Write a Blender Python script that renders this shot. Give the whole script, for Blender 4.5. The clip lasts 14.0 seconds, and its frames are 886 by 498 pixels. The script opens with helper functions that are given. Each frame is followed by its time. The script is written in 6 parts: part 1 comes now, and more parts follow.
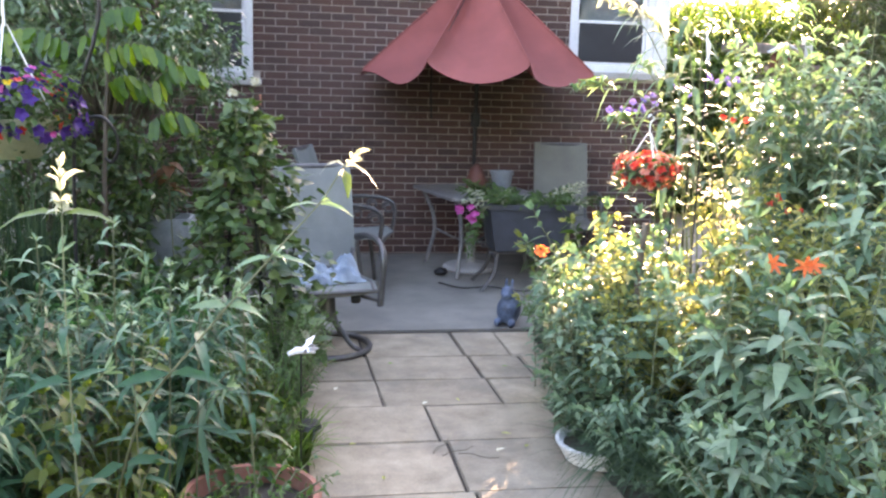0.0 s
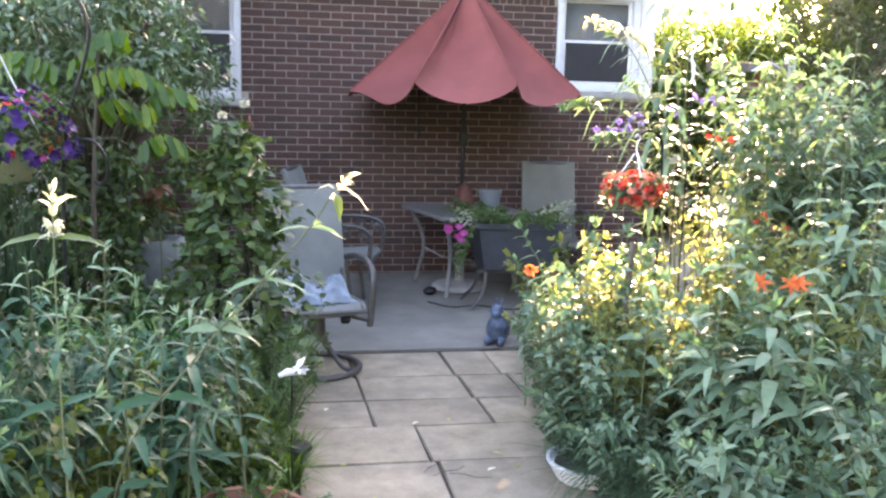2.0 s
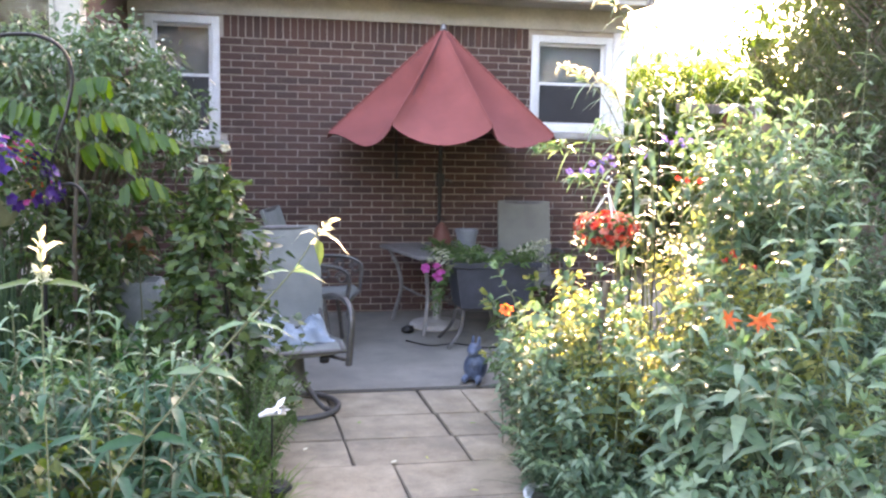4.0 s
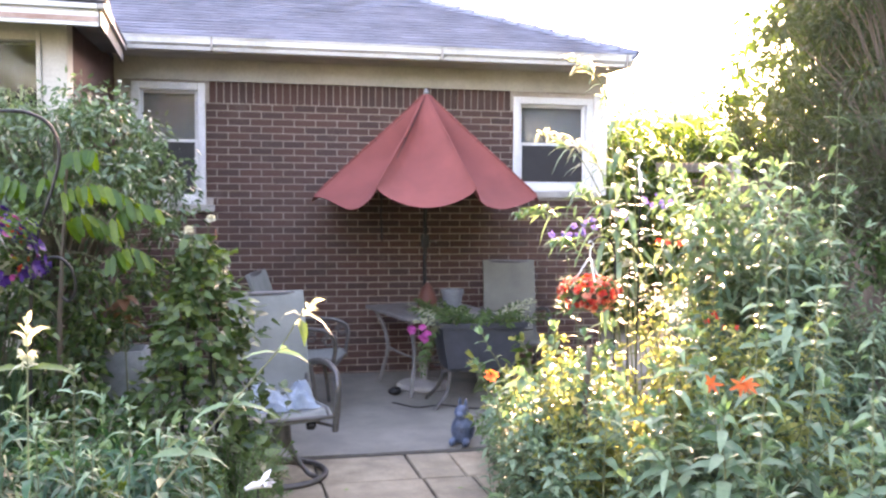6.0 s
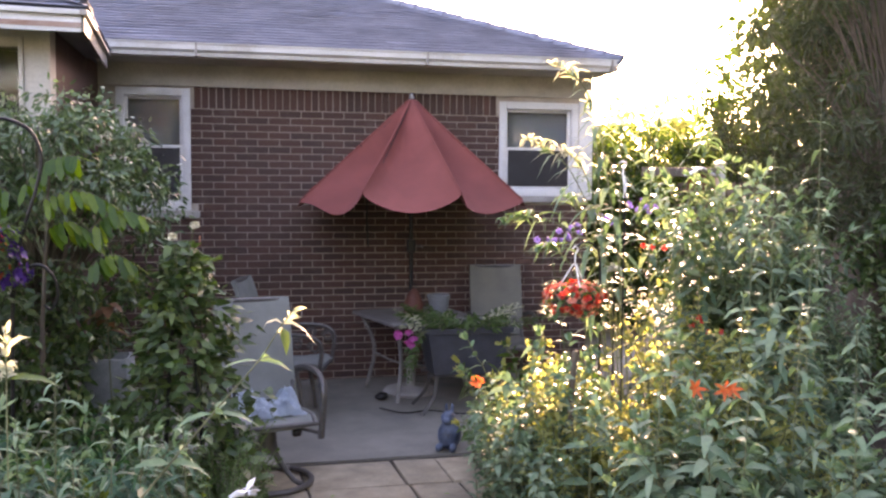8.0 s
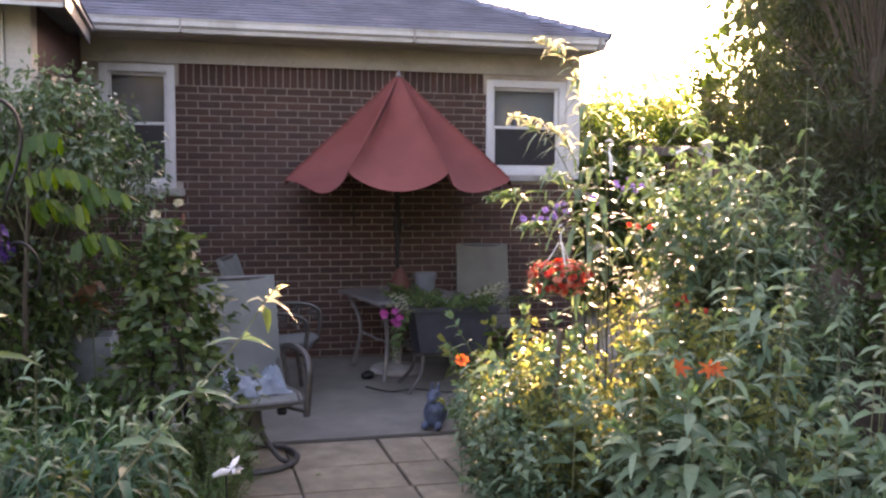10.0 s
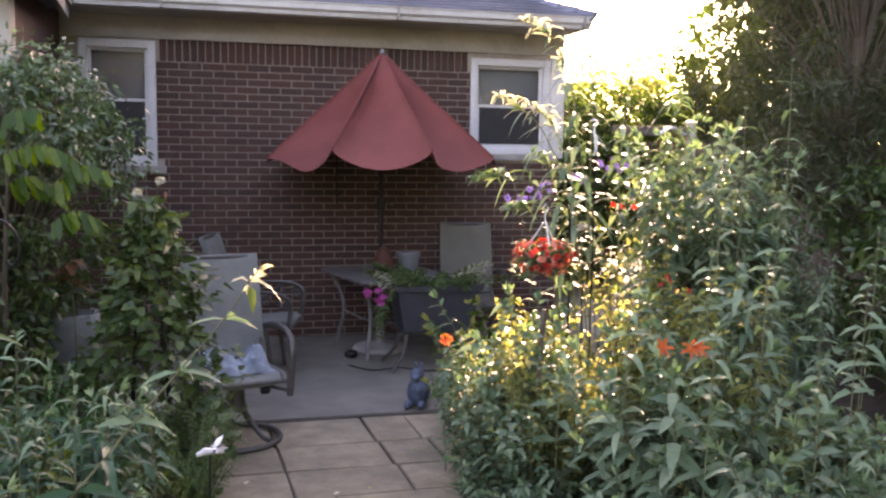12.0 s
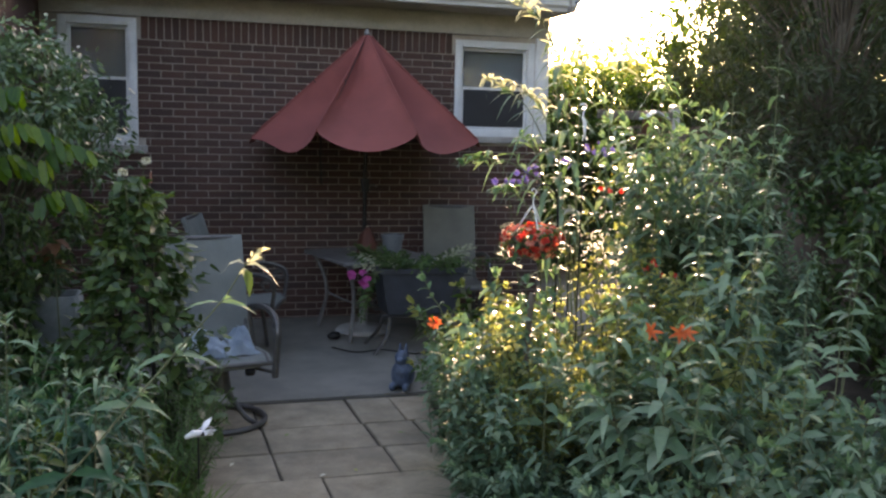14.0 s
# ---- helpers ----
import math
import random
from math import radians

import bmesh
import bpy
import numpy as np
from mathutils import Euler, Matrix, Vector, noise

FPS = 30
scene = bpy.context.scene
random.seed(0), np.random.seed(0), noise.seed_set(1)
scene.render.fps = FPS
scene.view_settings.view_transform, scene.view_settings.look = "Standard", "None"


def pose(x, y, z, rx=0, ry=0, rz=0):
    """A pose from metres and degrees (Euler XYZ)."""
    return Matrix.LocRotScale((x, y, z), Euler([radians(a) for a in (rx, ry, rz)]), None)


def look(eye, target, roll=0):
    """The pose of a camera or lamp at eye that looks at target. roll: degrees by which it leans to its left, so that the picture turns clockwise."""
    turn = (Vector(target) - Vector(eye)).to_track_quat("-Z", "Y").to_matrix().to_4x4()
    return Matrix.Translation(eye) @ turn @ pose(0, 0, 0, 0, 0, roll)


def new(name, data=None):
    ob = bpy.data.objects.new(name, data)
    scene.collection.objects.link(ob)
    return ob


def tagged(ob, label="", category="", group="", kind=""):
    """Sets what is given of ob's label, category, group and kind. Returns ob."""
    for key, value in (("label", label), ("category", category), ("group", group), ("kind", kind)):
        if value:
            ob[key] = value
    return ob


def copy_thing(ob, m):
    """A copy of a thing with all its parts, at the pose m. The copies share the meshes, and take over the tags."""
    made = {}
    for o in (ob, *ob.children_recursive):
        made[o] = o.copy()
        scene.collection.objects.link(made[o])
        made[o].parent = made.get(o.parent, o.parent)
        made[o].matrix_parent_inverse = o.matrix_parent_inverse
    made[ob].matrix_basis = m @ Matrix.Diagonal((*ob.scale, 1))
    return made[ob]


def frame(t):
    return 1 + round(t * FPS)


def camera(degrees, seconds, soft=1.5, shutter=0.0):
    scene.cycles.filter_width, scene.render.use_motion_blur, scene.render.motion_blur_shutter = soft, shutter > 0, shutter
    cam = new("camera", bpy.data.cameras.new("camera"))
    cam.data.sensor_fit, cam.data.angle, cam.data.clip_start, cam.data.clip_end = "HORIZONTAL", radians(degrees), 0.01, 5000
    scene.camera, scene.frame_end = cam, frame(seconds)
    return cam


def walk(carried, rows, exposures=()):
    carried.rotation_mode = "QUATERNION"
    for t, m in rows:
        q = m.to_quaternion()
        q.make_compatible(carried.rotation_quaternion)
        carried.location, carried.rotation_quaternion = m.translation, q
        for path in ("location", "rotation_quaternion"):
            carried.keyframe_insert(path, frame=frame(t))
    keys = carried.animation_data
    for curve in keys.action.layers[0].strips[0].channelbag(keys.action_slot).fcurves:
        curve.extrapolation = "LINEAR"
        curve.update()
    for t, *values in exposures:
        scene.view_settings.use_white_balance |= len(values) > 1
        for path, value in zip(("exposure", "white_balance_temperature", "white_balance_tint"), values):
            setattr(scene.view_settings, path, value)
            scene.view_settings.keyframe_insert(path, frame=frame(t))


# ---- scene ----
cam = camera(52.0, 14.0, soft=2.4)
PATH = [
    (0, (0.379, -8.63, 1.736), (0.696, -6.693, 1.356), 1.8),
    (0.5, (0.379, -8.628, 1.735), (0.701, -6.689, 1.363), 1.7),
    (1, (0.378, -8.628, 1.739), (0.704, -6.688, 1.376), 1.7),
    (1.5, (0.374, -8.624, 1.744), (0.706, -6.683, 1.392), 1.6),
    (2, (0.369, -8.647, 1.751), (0.712, -6.706, 1.41), 1.5),
    (2.5, (0.366, -8.671, 1.756), (0.721, -6.73, 1.43), 1.4),
    (5, (0.349, -8.762, 1.81), (0.758, -6.814, 1.613), 1.1),
    (5.5, (0.354, -8.767, 1.831), (0.768, -6.817, 1.666), 0.8),
    (6, (0.359, -8.774, 1.856), (0.779, -6.824, 1.713), 0.6),
    (6.5, (0.361, -8.777, 1.864), (0.788, -6.827, 1.739), 0.5),
    (7, (0.368, -8.777, 1.865), (0.8, -6.828, 1.747), 0.4),
    (7.5, (0.368, -8.778, 1.864), (0.808, -6.831, 1.743), 0.4),
    (8, (0.375, -8.773, 1.865), (0.821, -6.828, 1.731), 0.4),
    (10.5, (0.392, -8.76, 1.86), (0.872, -6.828, 1.668), 0.7),
    (11, (0.39, -8.758, 1.865), (0.88, -6.83, 1.659), 0.8),
    (11.5, (0.389, -8.752, 1.863), (0.888, -6.828, 1.647), 0.8),
    (12, (0.385, -8.747, 1.864), (0.893, -6.826, 1.638), 0.9),
    (12.5, (0.383, -8.739, 1.865), (0.9, -6.822, 1.628), 1.0),
    (13, (0.375, -8.731, 1.864), (0.902, -6.818, 1.618), 1.1),
    (13.5, (0.356, -8.729, 1.866), (0.897, -6.82, 1.61), 1.3),
    (14, (0.334, -8.726, 1.869), (0.889, -6.823, 1.604), 1.5),
]
walk(cam, [(t, look(eye, target, roll)) for t, eye, target, roll in PATH], [(0, 3.94, 7800, 29), (2.5, 3.97, 7800, 30), (4.8, 4.18, 8100, 34), (5.6, 4.28, 8200, 35), (6.2, 4.05, 8300, 37), (7, 3.66, 8400, 40), (8, 3.28, 8500, 41), (10.5, 2.95, 8600, 41), (12.5, 3.0, 8600, 41), (13.3, 2.8, 8300, 36), (14, 2.4, 7900, 24)])

# ---- sky and sun ----
SUN_DIR = Vector((0.4543, 0.8472, 0.2756)).normalized()
sun_el = math.asin(SUN_DIR.z)
sun_az = math.atan2(SUN_DIR.x, SUN_DIR.y)
world = bpy.data.worlds.new("world")
scene.world = world
world.use_nodes = True
wn = world.node_tree
wn.nodes.clear()
sky = wn.nodes.new("ShaderNodeTexSky")
sky.sky_type = "NISHITA"
sky.sun_disc = False
sky.sun_elevation, sky.sun_rotation = sun_el, sun_az
sky.air_density, sky.dust_density, sky.ozone_density = 1.0, 1.4, 1.0
bg = wn.nodes.new("ShaderNodeBackground")
bg.inputs["Strength"].default_value = 0.15
wo = wn.nodes.new("ShaderNodeOutputWorld")
wn.links.new(sky.outputs[0], bg.inputs[0])
wn.links.new(bg.outputs[0], wo.inputs[0])
sun = new("sun", bpy.data.lights.new("sun", "SUN"))
sun.data.energy, sun.data.angle, sun.data.color = 5.0, radians(0.5), (1.0, 0.83, 0.6)
sun.rotation_mode = "QUATERNION"
sun.rotation_quaternion = SUN_DIR.to_track_quat("Z", "Y")


# ---- materials ----
def material(name):
    m = bpy.data.materials.new(name)
    m.use_nodes = True
    nt = m.node_tree
    return m, nt, nt.nodes["Principled BSDF"]


def ramp(nt, source, stops):
    r = nt.nodes.new("ShaderNodeValToRGB")
    e = r.color_ramp.elements
    while len(e) < len(stops):
        e.new(0.5)
    for k, (at, c) in zip(e, stops):
        k.position, k.color = at, (*c, 1)
    nt.links.new(source, r.inputs[0])
    return r.outputs[0]


def noise_tex(nt, scale, detail=5, rough=0.6, coord=None, stretch=None):
    t = nt.nodes.new("ShaderNodeTexNoise")
    t.inputs["Scale"].default_value, t.inputs["Detail"].default_value, t.inputs["Roughness"].default_value = scale, detail, rough
    if coord is None:
        g = nt.nodes.new("ShaderNodeNewGeometry")
        coord = g.outputs["Position"]
    if stretch:
        mp = nt.nodes.new("ShaderNodeMapping")
        mp.inputs["Scale"].default_value = stretch
        nt.links.new(coord, mp.inputs[0])
        coord = mp.outputs[0]
    nt.links.new(coord, t.inputs["Vector"])
    return t.outputs[0]


def mixed(nt, a, b, f, mode="MIX"):
    x = nt.nodes.new("ShaderNodeMix")
    x.data_type, x.blend_type = "RGBA", mode
    for k, v in ((0, f), (6, a), (7, b)):
        if hasattr(v, "is_linked"):
            nt.links.new(v, x.inputs[k])
        elif k == 0:
            x.inputs[0].default_value = v
        else:
            x.inputs[k].default_value = (*v, 1)
    return x.outputs[2]


def bump(nt, p, height, strength, distance=0.01):
    b = nt.nodes.new("ShaderNodeBump")
    b.inputs["Strength"].default_value, b.inputs["Distance"].default_value = strength, distance
    nt.links.new(height, b.inputs["Height"])
    nt.links.new(b.outputs[0], p.inputs["Normal"])


def surface(name, dark, light, scale=8.0, rough=0.7, fine=60.0, relief=0.25, metal=0.0, stretch=None, island=0.0, piece=0.0, stain=None):
    """A surface of two colours, mottled at two scales, with fine relief."""
    m, nt, p = material(name)
    big = noise_tex(nt, scale, 4, 0.6, stretch=stretch)
    small = noise_tex(nt, fine, 6, 0.7, stretch=stretch)
    c = ramp(nt, big, [(0.3, dark), (0.7, light)])
    grain = ramp(nt, small, [(0.25, (0.72, 0.72, 0.72)), (0.75, (1.1, 1.1, 1.1))])
    c = mixed(nt, c, grain, 0.8, "MULTIPLY")
    if island or piece:
        if piece:
            o = nt.nodes.new("ShaderNodeObjectInfo")
            v, amount = o.outputs["Random"], piece
        else:
            g = nt.nodes.new("ShaderNodeNewGeometry")
            v, amount = g.outputs["Random Per Island"], island
        h = nt.nodes.new("ShaderNodeHueSaturation")
        mr = nt.nodes.new("ShaderNodeMapRange")
        mr.inputs["To Min"].default_value, mr.inputs["To Max"].default_value = 1 - amount, 1 + amount
        nt.links.new(v, mr.inputs[0])
        nt.links.new(mr.outputs[0], h.inputs["Value"])
        nt.links.new(c, h.inputs["Color"])
        c = h.outputs[0]
    if stain:
        s = noise_tex(nt, 2.3, 6, 0.72)
        c = mixed(nt, c, stain, ramp(nt, s, [(0.5, (0, 0, 0)), (0.68, (0.7, 0.7, 0.7))]))
    nt.links.new(c, p.inputs["Base Color"])
    p.inputs["Roughness"].default_value, p.inputs["Metallic"].default_value = rough, metal
    bump(nt, p, small, relief, 0.004)
    return m


def leaf_material(name, dark, light, back, thin=0.35, rough=0.55, gloss=0.35, warm=(1.5, 1.7, 0.55)):
    """A leaf: each one has its own shade; light shines through it."""
    m, nt, p = material(name)
    g = nt.nodes.new("ShaderNodeNewGeometry")
    c = ramp(nt, g.outputs["Random Per Island"], [(0.0, dark), (0.55, light), (0.85, back), (1.0, dark)])
    n = noise_tex(nt, 45, 3, 0.6)
    c = mixed(nt, c, ramp(nt, n, [(0.3, (0.75, 0.78, 0.75)), (0.7, (1.1, 1.08, 1.0))]), 0.8, "MULTIPLY")
    nt.links.new(c, p.inputs["Base Color"])
    p.inputs["Roughness"].default_value = rough
    p.inputs["Specular IOR Level"].default_value = gloss
    bump(nt, p, n, 0.3, 0.004)
    tr = nt.nodes.new("ShaderNodeBsdfTranslucent")
    nt.links.new(mixed(nt, c, warm, 1.0, "MULTIPLY"), tr.inputs[0])
    ms = nt.nodes.new("ShaderNodeMixShader")
    ms.inputs[0].default_value = thin
    out = nt.nodes["Material Output"]
    nt.links.new(p.outputs[0], ms.inputs[1])
    nt.links.new(tr.outputs[0], ms.inputs[2])
    nt.links.new(ms.outputs[0], out.inputs[0])
    return m


def glass_material(name):
    m, nt, p = material(name)
    p.inputs["Base Color"].default_value = (0.85, 0.9, 0.93, 1)
    p.inputs["Roughness"].default_value = 0.03
    p.inputs["Transmission Weight"].default_value = 1.0
    p.inputs["IOR"].default_value = 1.45
    return m


def brick_material(name, per_piece):
    m, nt, p = material(name)
    if per_piece:
        v = nt.nodes.new("ShaderNodeObjectInfo").outputs["Random"]
    else:
        v = nt.nodes.new("ShaderNodeNewGeometry").outputs["Random Per Island"]
    c = ramp(nt, v, [(0.0, (0.07, 0.04, 0.034)), (0.3, (0.092, 0.047, 0.038)), (0.6, (0.108, 0.053, 0.042)), (0.85, (0.088, 0.046, 0.038)), (1.0, (0.066, 0.038, 0.033))])
    s = noise_tex(nt, 90, 6, 0.7)
    c = mixed(nt, c, ramp(nt, s, [(0.25, (0.65, 0.65, 0.65)), (0.8, (1.25, 1.2, 1.2))]), 0.85, "MULTIPLY")
    st = noise_tex(nt, 5, 5, 0.7)
    c = mixed(nt, c, (0.2, 0.15, 0.13), ramp(nt, st, [(0.55, (0, 0, 0)), (0.75, (0.4, 0.4, 0.4))]))
    nt.links.new(c, p.inputs["Base Color"])
    p.inputs["Roughness"].default_value = 0.85
    bump(nt, p, s, 0.5, 0.004)
    return m


BRICK_PIECE = brick_material("brick_piece", True)
BRICK = brick_material("brick_rest", False)
MORTAR = surface("mortar", (0.37, 0.32, 0.275), (0.53, 0.465, 0.41), 6, 0.95, 120, 0.6)
WHITE = surface("white_paint", (0.66, 0.68, 0.7), (0.8, 0.81, 0.82), 3, 0.45, 70, 0.1, stain=(0.5, 0.5, 0.48))
CREAM = surface("cream_paint", (0.42, 0.4, 0.36), (0.55, 0.53, 0.48), 2.5, 0.55, 50, 0.12, stain=(0.34, 0.31, 0.27))
GUTTER = surface("gutter_aluminium", (0.6, 0.6, 0.58), (0.74, 0.74, 0.73), 2.0, 0.4, 80, 0.1, stain=(0.4, 0.38, 0.35))
# dark copy of the soffit: shade under the wing eave plus dirt in colour
SOFFIT_DARK = surface("shaded_worn_soffit", (0.16, 0.15, 0.14), (0.24, 0.23, 0.21), 3, 0.8, 50, 0.2)
RUSTY = surface("rusty_flashing", (0.3, 0.17, 0.13), (0.5, 0.38, 0.34), 6, 0.7, 60, 0.3)
STRAP = surface("stained_shaded_strap", (0.3, 0.27, 0.25), (0.42, 0.39, 0.36), 6, 0.6, 60, 0.2)
SILL = surface("limestone_sill", (0.33, 0.31, 0.29), (0.46, 0.44, 0.41), 5, 0.85, 80, 0.4)
SHINGLE = surface("asphalt_shingle", (0.135, 0.15, 0.195), (0.23, 0.25, 0.315), 3, 0.95, 140, 0.7, island=0.16)
GLASS = glass_material("window_glass")
# near black in place of the darkness of unlit rooms behind the panes
ROOM = surface("unlit_room", (0.02, 0.022, 0.026), (0.035, 0.037, 0.04), 2, 0.9)
BLIND = surface("window_blind", (0.2, 0.215, 0.235), (0.25, 0.265, 0.285), 3, 0.7)
SCREEN = surface("insect_screen", (0.018, 0.02, 0.025), (0.028, 0.03, 0.036), 4, 0.5, 400, 0.2)
CONCRETE = surface("patio_concrete", (0.175, 0.165, 0.142), (0.275, 0.26, 0.225), 1.7, 0.88, 70, 0.5, stain=(0.15, 0.142, 0.13))
PAVER = surface("paver_concrete", (0.225, 0.185, 0.13), (0.385, 0.32, 0.23), 5.5, 0.9, 75, 0.7, piece=0.14, stain=(0.17, 0.15, 0.115))
DRIVE = surface("driveway_concrete", (0.36, 0.34, 0.3), (0.5, 0.48, 0.43), 1.1, 0.9, 60, 0.4, stain=(0.3, 0.28, 0.24))
SOIL = surface("soil", (0.025, 0.02, 0.014), (0.07, 0.055, 0.04), 5, 0.97, 60, 0.9)
LAWN = surface("ground_lawn", (0.03, 0.045, 0.015), (0.07, 0.09, 0.035), 1.2, 0.95, 50, 0.9)
UMBRELLA = surface("umbrella_canvas", (0.19, 0.045, 0.037), (0.245, 0.06, 0.05), 4, 0.85, 220, 0.25)
SLING = surface("sling_fabric", (0.165, 0.18, 0.17), (0.225, 0.24, 0.225), 6, 0.8, 350, 0.3)
# darker tan copy of the sling; deeper shade by the wall put into colour
SLING_DIM = surface("shaded_tan_sling", (0.14, 0.138, 0.115), (0.19, 0.185, 0.155), 6, 0.85, 350, 0.3)
FRAME = surface("bronze_frame", (0.075, 0.072, 0.07), (0.13, 0.125, 0.12), 20, 0.45, 120, 0.15, metal=0.4)
FRAME_PALE = surface("pale_metal", (0.17, 0.163, 0.155), (0.27, 0.262, 0.255), 14, 0.5, 90, 0.15, metal=0.3)
PIPE = surface("dull_dark_pipe", (0.02, 0.022, 0.026), (0.04, 0.042, 0.05), 12, 0.95, 90, 0.2)
IRON = surface("black_iron", (0.012, 0.012, 0.013), (0.03, 0.03, 0.03), 30, 0.45, 150, 0.2, metal=0.5)
TOWEL = surface("pale_blue_towel", (0.42, 0.54, 0.66), (0.64, 0.73, 0.8), 12, 0.95, 260, 0.6)
TERRACOTTA = surface("terracotta", (0.27, 0.1, 0.07), (0.37, 0.16, 0.11), 9, 0.85, 90, 0.35, stain=(0.36, 0.25, 0.2))
RUST_RED = surface("red_clay", (0.09, 0.03, 0.02), (0.15, 0.045, 0.03), 9, 0.7, 90, 0.3)
TUB = surface("blue_grey_tub", (0.026, 0.03, 0.038), (0.05, 0.056, 0.07), 6, 0.6, 80, 0.2)
PALE_POT = surface("pale_grey_pot", (0.13, 0.143, 0.155), (0.2, 0.213, 0.225), 8, 0.6, 80, 0.2)
STONE = surface("cast_stone", (0.17, 0.19, 0.19), (0.28, 0.3, 0.3), 7, 0.9, 90, 0.5, stain=(0.2, 0.21, 0.2))
STATUE = surface("blue_grey_glaze", (0.022, 0.034, 0.056), (0.13, 0.185, 0.28), 13, 0.5, 60, 0.3)
BASKET = surface("basket_plastic", (0.26, 0.28, 0.17), (0.36, 0.37, 0.24), 6, 0.5, 70, 0.15)
WHITE_PLASTIC = surface("white_plastic", (0.72, 0.72, 0.7), (0.85, 0.85, 0.83), 8, 0.35, 80, 0.1)
WOOD = surface("weathered_wood", (0.11, 0.09, 0.075), (0.22, 0.18, 0.15), 3, 0.9, 30, 0.6, stretch=(4, 4, 0.5), piece=0.25)
BARK = surface("bark", (0.07, 0.055, 0.04), (0.15, 0.12, 0.09), 7, 0.95, 40, 0.9, stretch=(3, 3, 0.6))
STEM = surface("green_stem", (0.09, 0.11, 0.05), (0.16, 0.17, 0.09), 20, 0.7, 100, 0.2)
STEM_PALE = surface("pale_stem", (0.13, 0.16, 0.08), (0.22, 0.24, 0.13), 20, 0.7, 100, 0.2)
BUDDLEIA = leaf_material("butterfly_bush_leaf", (0.015, 0.06, 0.033), (0.03, 0.098, 0.05), (0.07, 0.155, 0.095), 0.28, 0.4, 0.3, warm=(1.05, 1.5, 0.5))
SHOOT = leaf_material("pale_shoot_leaf", (0.1, 0.195, 0.105), (0.165, 0.27, 0.16), (0.25, 0.355, 0.24), 0.32, 0.5, 0.4, warm=(1.2, 1.25, 0.75))
# pale new leaves, raised towards white to hold direct sun in their colour
BUDDLEIA_TIP = leaf_material("sunlit_young_leaf", (0.42, 0.45, 0.32), (0.52, 0.54, 0.42), (0.6, 0.6, 0.52), 0.5, warm=(1.1, 1.1, 0.95))
SILVER = leaf_material("silver_bush_leaf", (0.05, 0.108, 0.063), (0.105, 0.188, 0.112), (0.25, 0.345, 0.235), 0.27, 0.45, 0.38, warm=(1.2, 1.2, 0.8))
OLIVE = leaf_material("olive_leaf", (0.06, 0.1, 0.02), (0.11, 0.15, 0.03), (0.13, 0.165, 0.045), 0.45, 0.45, 0.4)
GREEN = leaf_material("garden_leaf", (0.03, 0.065, 0.02), (0.055, 0.11, 0.032), (0.085, 0.15, 0.05), 0.3)
VINE = leaf_material("vine_leaf", (0.023, 0.058, 0.02), (0.048, 0.096, 0.03), (0.115, 0.17, 0.062), 0.25, 0.4, 0.5)
BROAD = leaf_material("broad_young_leaf", (0.07, 0.12, 0.03), (0.1, 0.15, 0.036), (0.13, 0.18, 0.05), 0.3, 0.35, 0.5, warm=(1.4, 1.5, 0.5))
PINNATE = leaf_material("pinnate_leaf", (0.03, 0.095, 0.014), (0.075, 0.16, 0.018), (0.18, 0.26, 0.03), 0.48, 0.28, 0.6, warm=(1.5, 1.6, 0.35))
BRONZE = leaf_material("bronze_leaf", (0.09, 0.04, 0.02), (0.16, 0.07, 0.028), (0.19, 0.1, 0.035), 0.35, warm=(1.2, 1.0, 0.7))
# bright yellow carries sun glints and backlight in the leaf colour
GOLDEN = leaf_material("sunlit_golden_leaf", (0.22, 0.25, 0.08), (0.36, 0.38, 0.15), (0.5, 0.5, 0.27), 0.68, warm=(1.2, 1.2, 0.82))
FEATHER = leaf_material("feathery_leaf", (0.04, 0.095, 0.03), (0.07, 0.145, 0.045), (0.11, 0.2, 0.07), 0.35)
GRASS = leaf_material("grass_blade", (0.065, 0.14, 0.035), (0.12, 0.22, 0.055), (0.2, 0.3, 0.1), 0.4)
REED = leaf_material("dark_reed", (0.025, 0.06, 0.035), (0.045, 0.09, 0.055), (0.09, 0.15, 0.1), 0.3)
WILLOW = leaf_material("willow_leaf", (0.04, 0.088, 0.042), (0.075, 0.135, 0.064), (0.15, 0.22, 0.12), 0.16, 0.3, 0.6, warm=(1.2, 1.5, 0.55))
TREE_LEAF = leaf_material("tree_leaf", (0.03, 0.055, 0.018), (0.05, 0.085, 0.025), (0.08, 0.12, 0.035), 0.4)
CONIFER = leaf_material("conifer_spray", (0.035, 0.05, 0.026), (0.05, 0.07, 0.035), (0.075, 0.09, 0.045), 0.2)
PURPLE = leaf_material("purple_petal", (0.045, 0.014, 0.15), (0.08, 0.026, 0.24), (0.03, 0.009, 0.09), 0.35, warm=(1.1, 1.0, 0.9))
PINK = leaf_material("pink_petal", (0.42, 0.04, 0.24), (0.55, 0.08, 0.34), (0.45, 0.1, 0.3), 0.35, warm=(1.1, 1.0, 0.9))
RED = leaf_material("red_petal", (0.5, 0.03, 0.025), (0.68, 0.06, 0.04), (0.75, 0.16, 0.1), 0.5, warm=(1.1, 1.0, 0.9))
ORANGE = leaf_material("orange_petal", (0.7, 0.12, 0.03), (0.8, 0.17, 0.05), (0.8, 0.25, 0.08), 0.4, warm=(1.1, 1.0, 0.9))
YELLOW = leaf_material("yellow_petal", (0.75, 0.5, 0.04), (0.8, 0.6, 0.06), (0.7, 0.45, 0.03), 0.3, warm=(1.1, 1.0, 0.9))
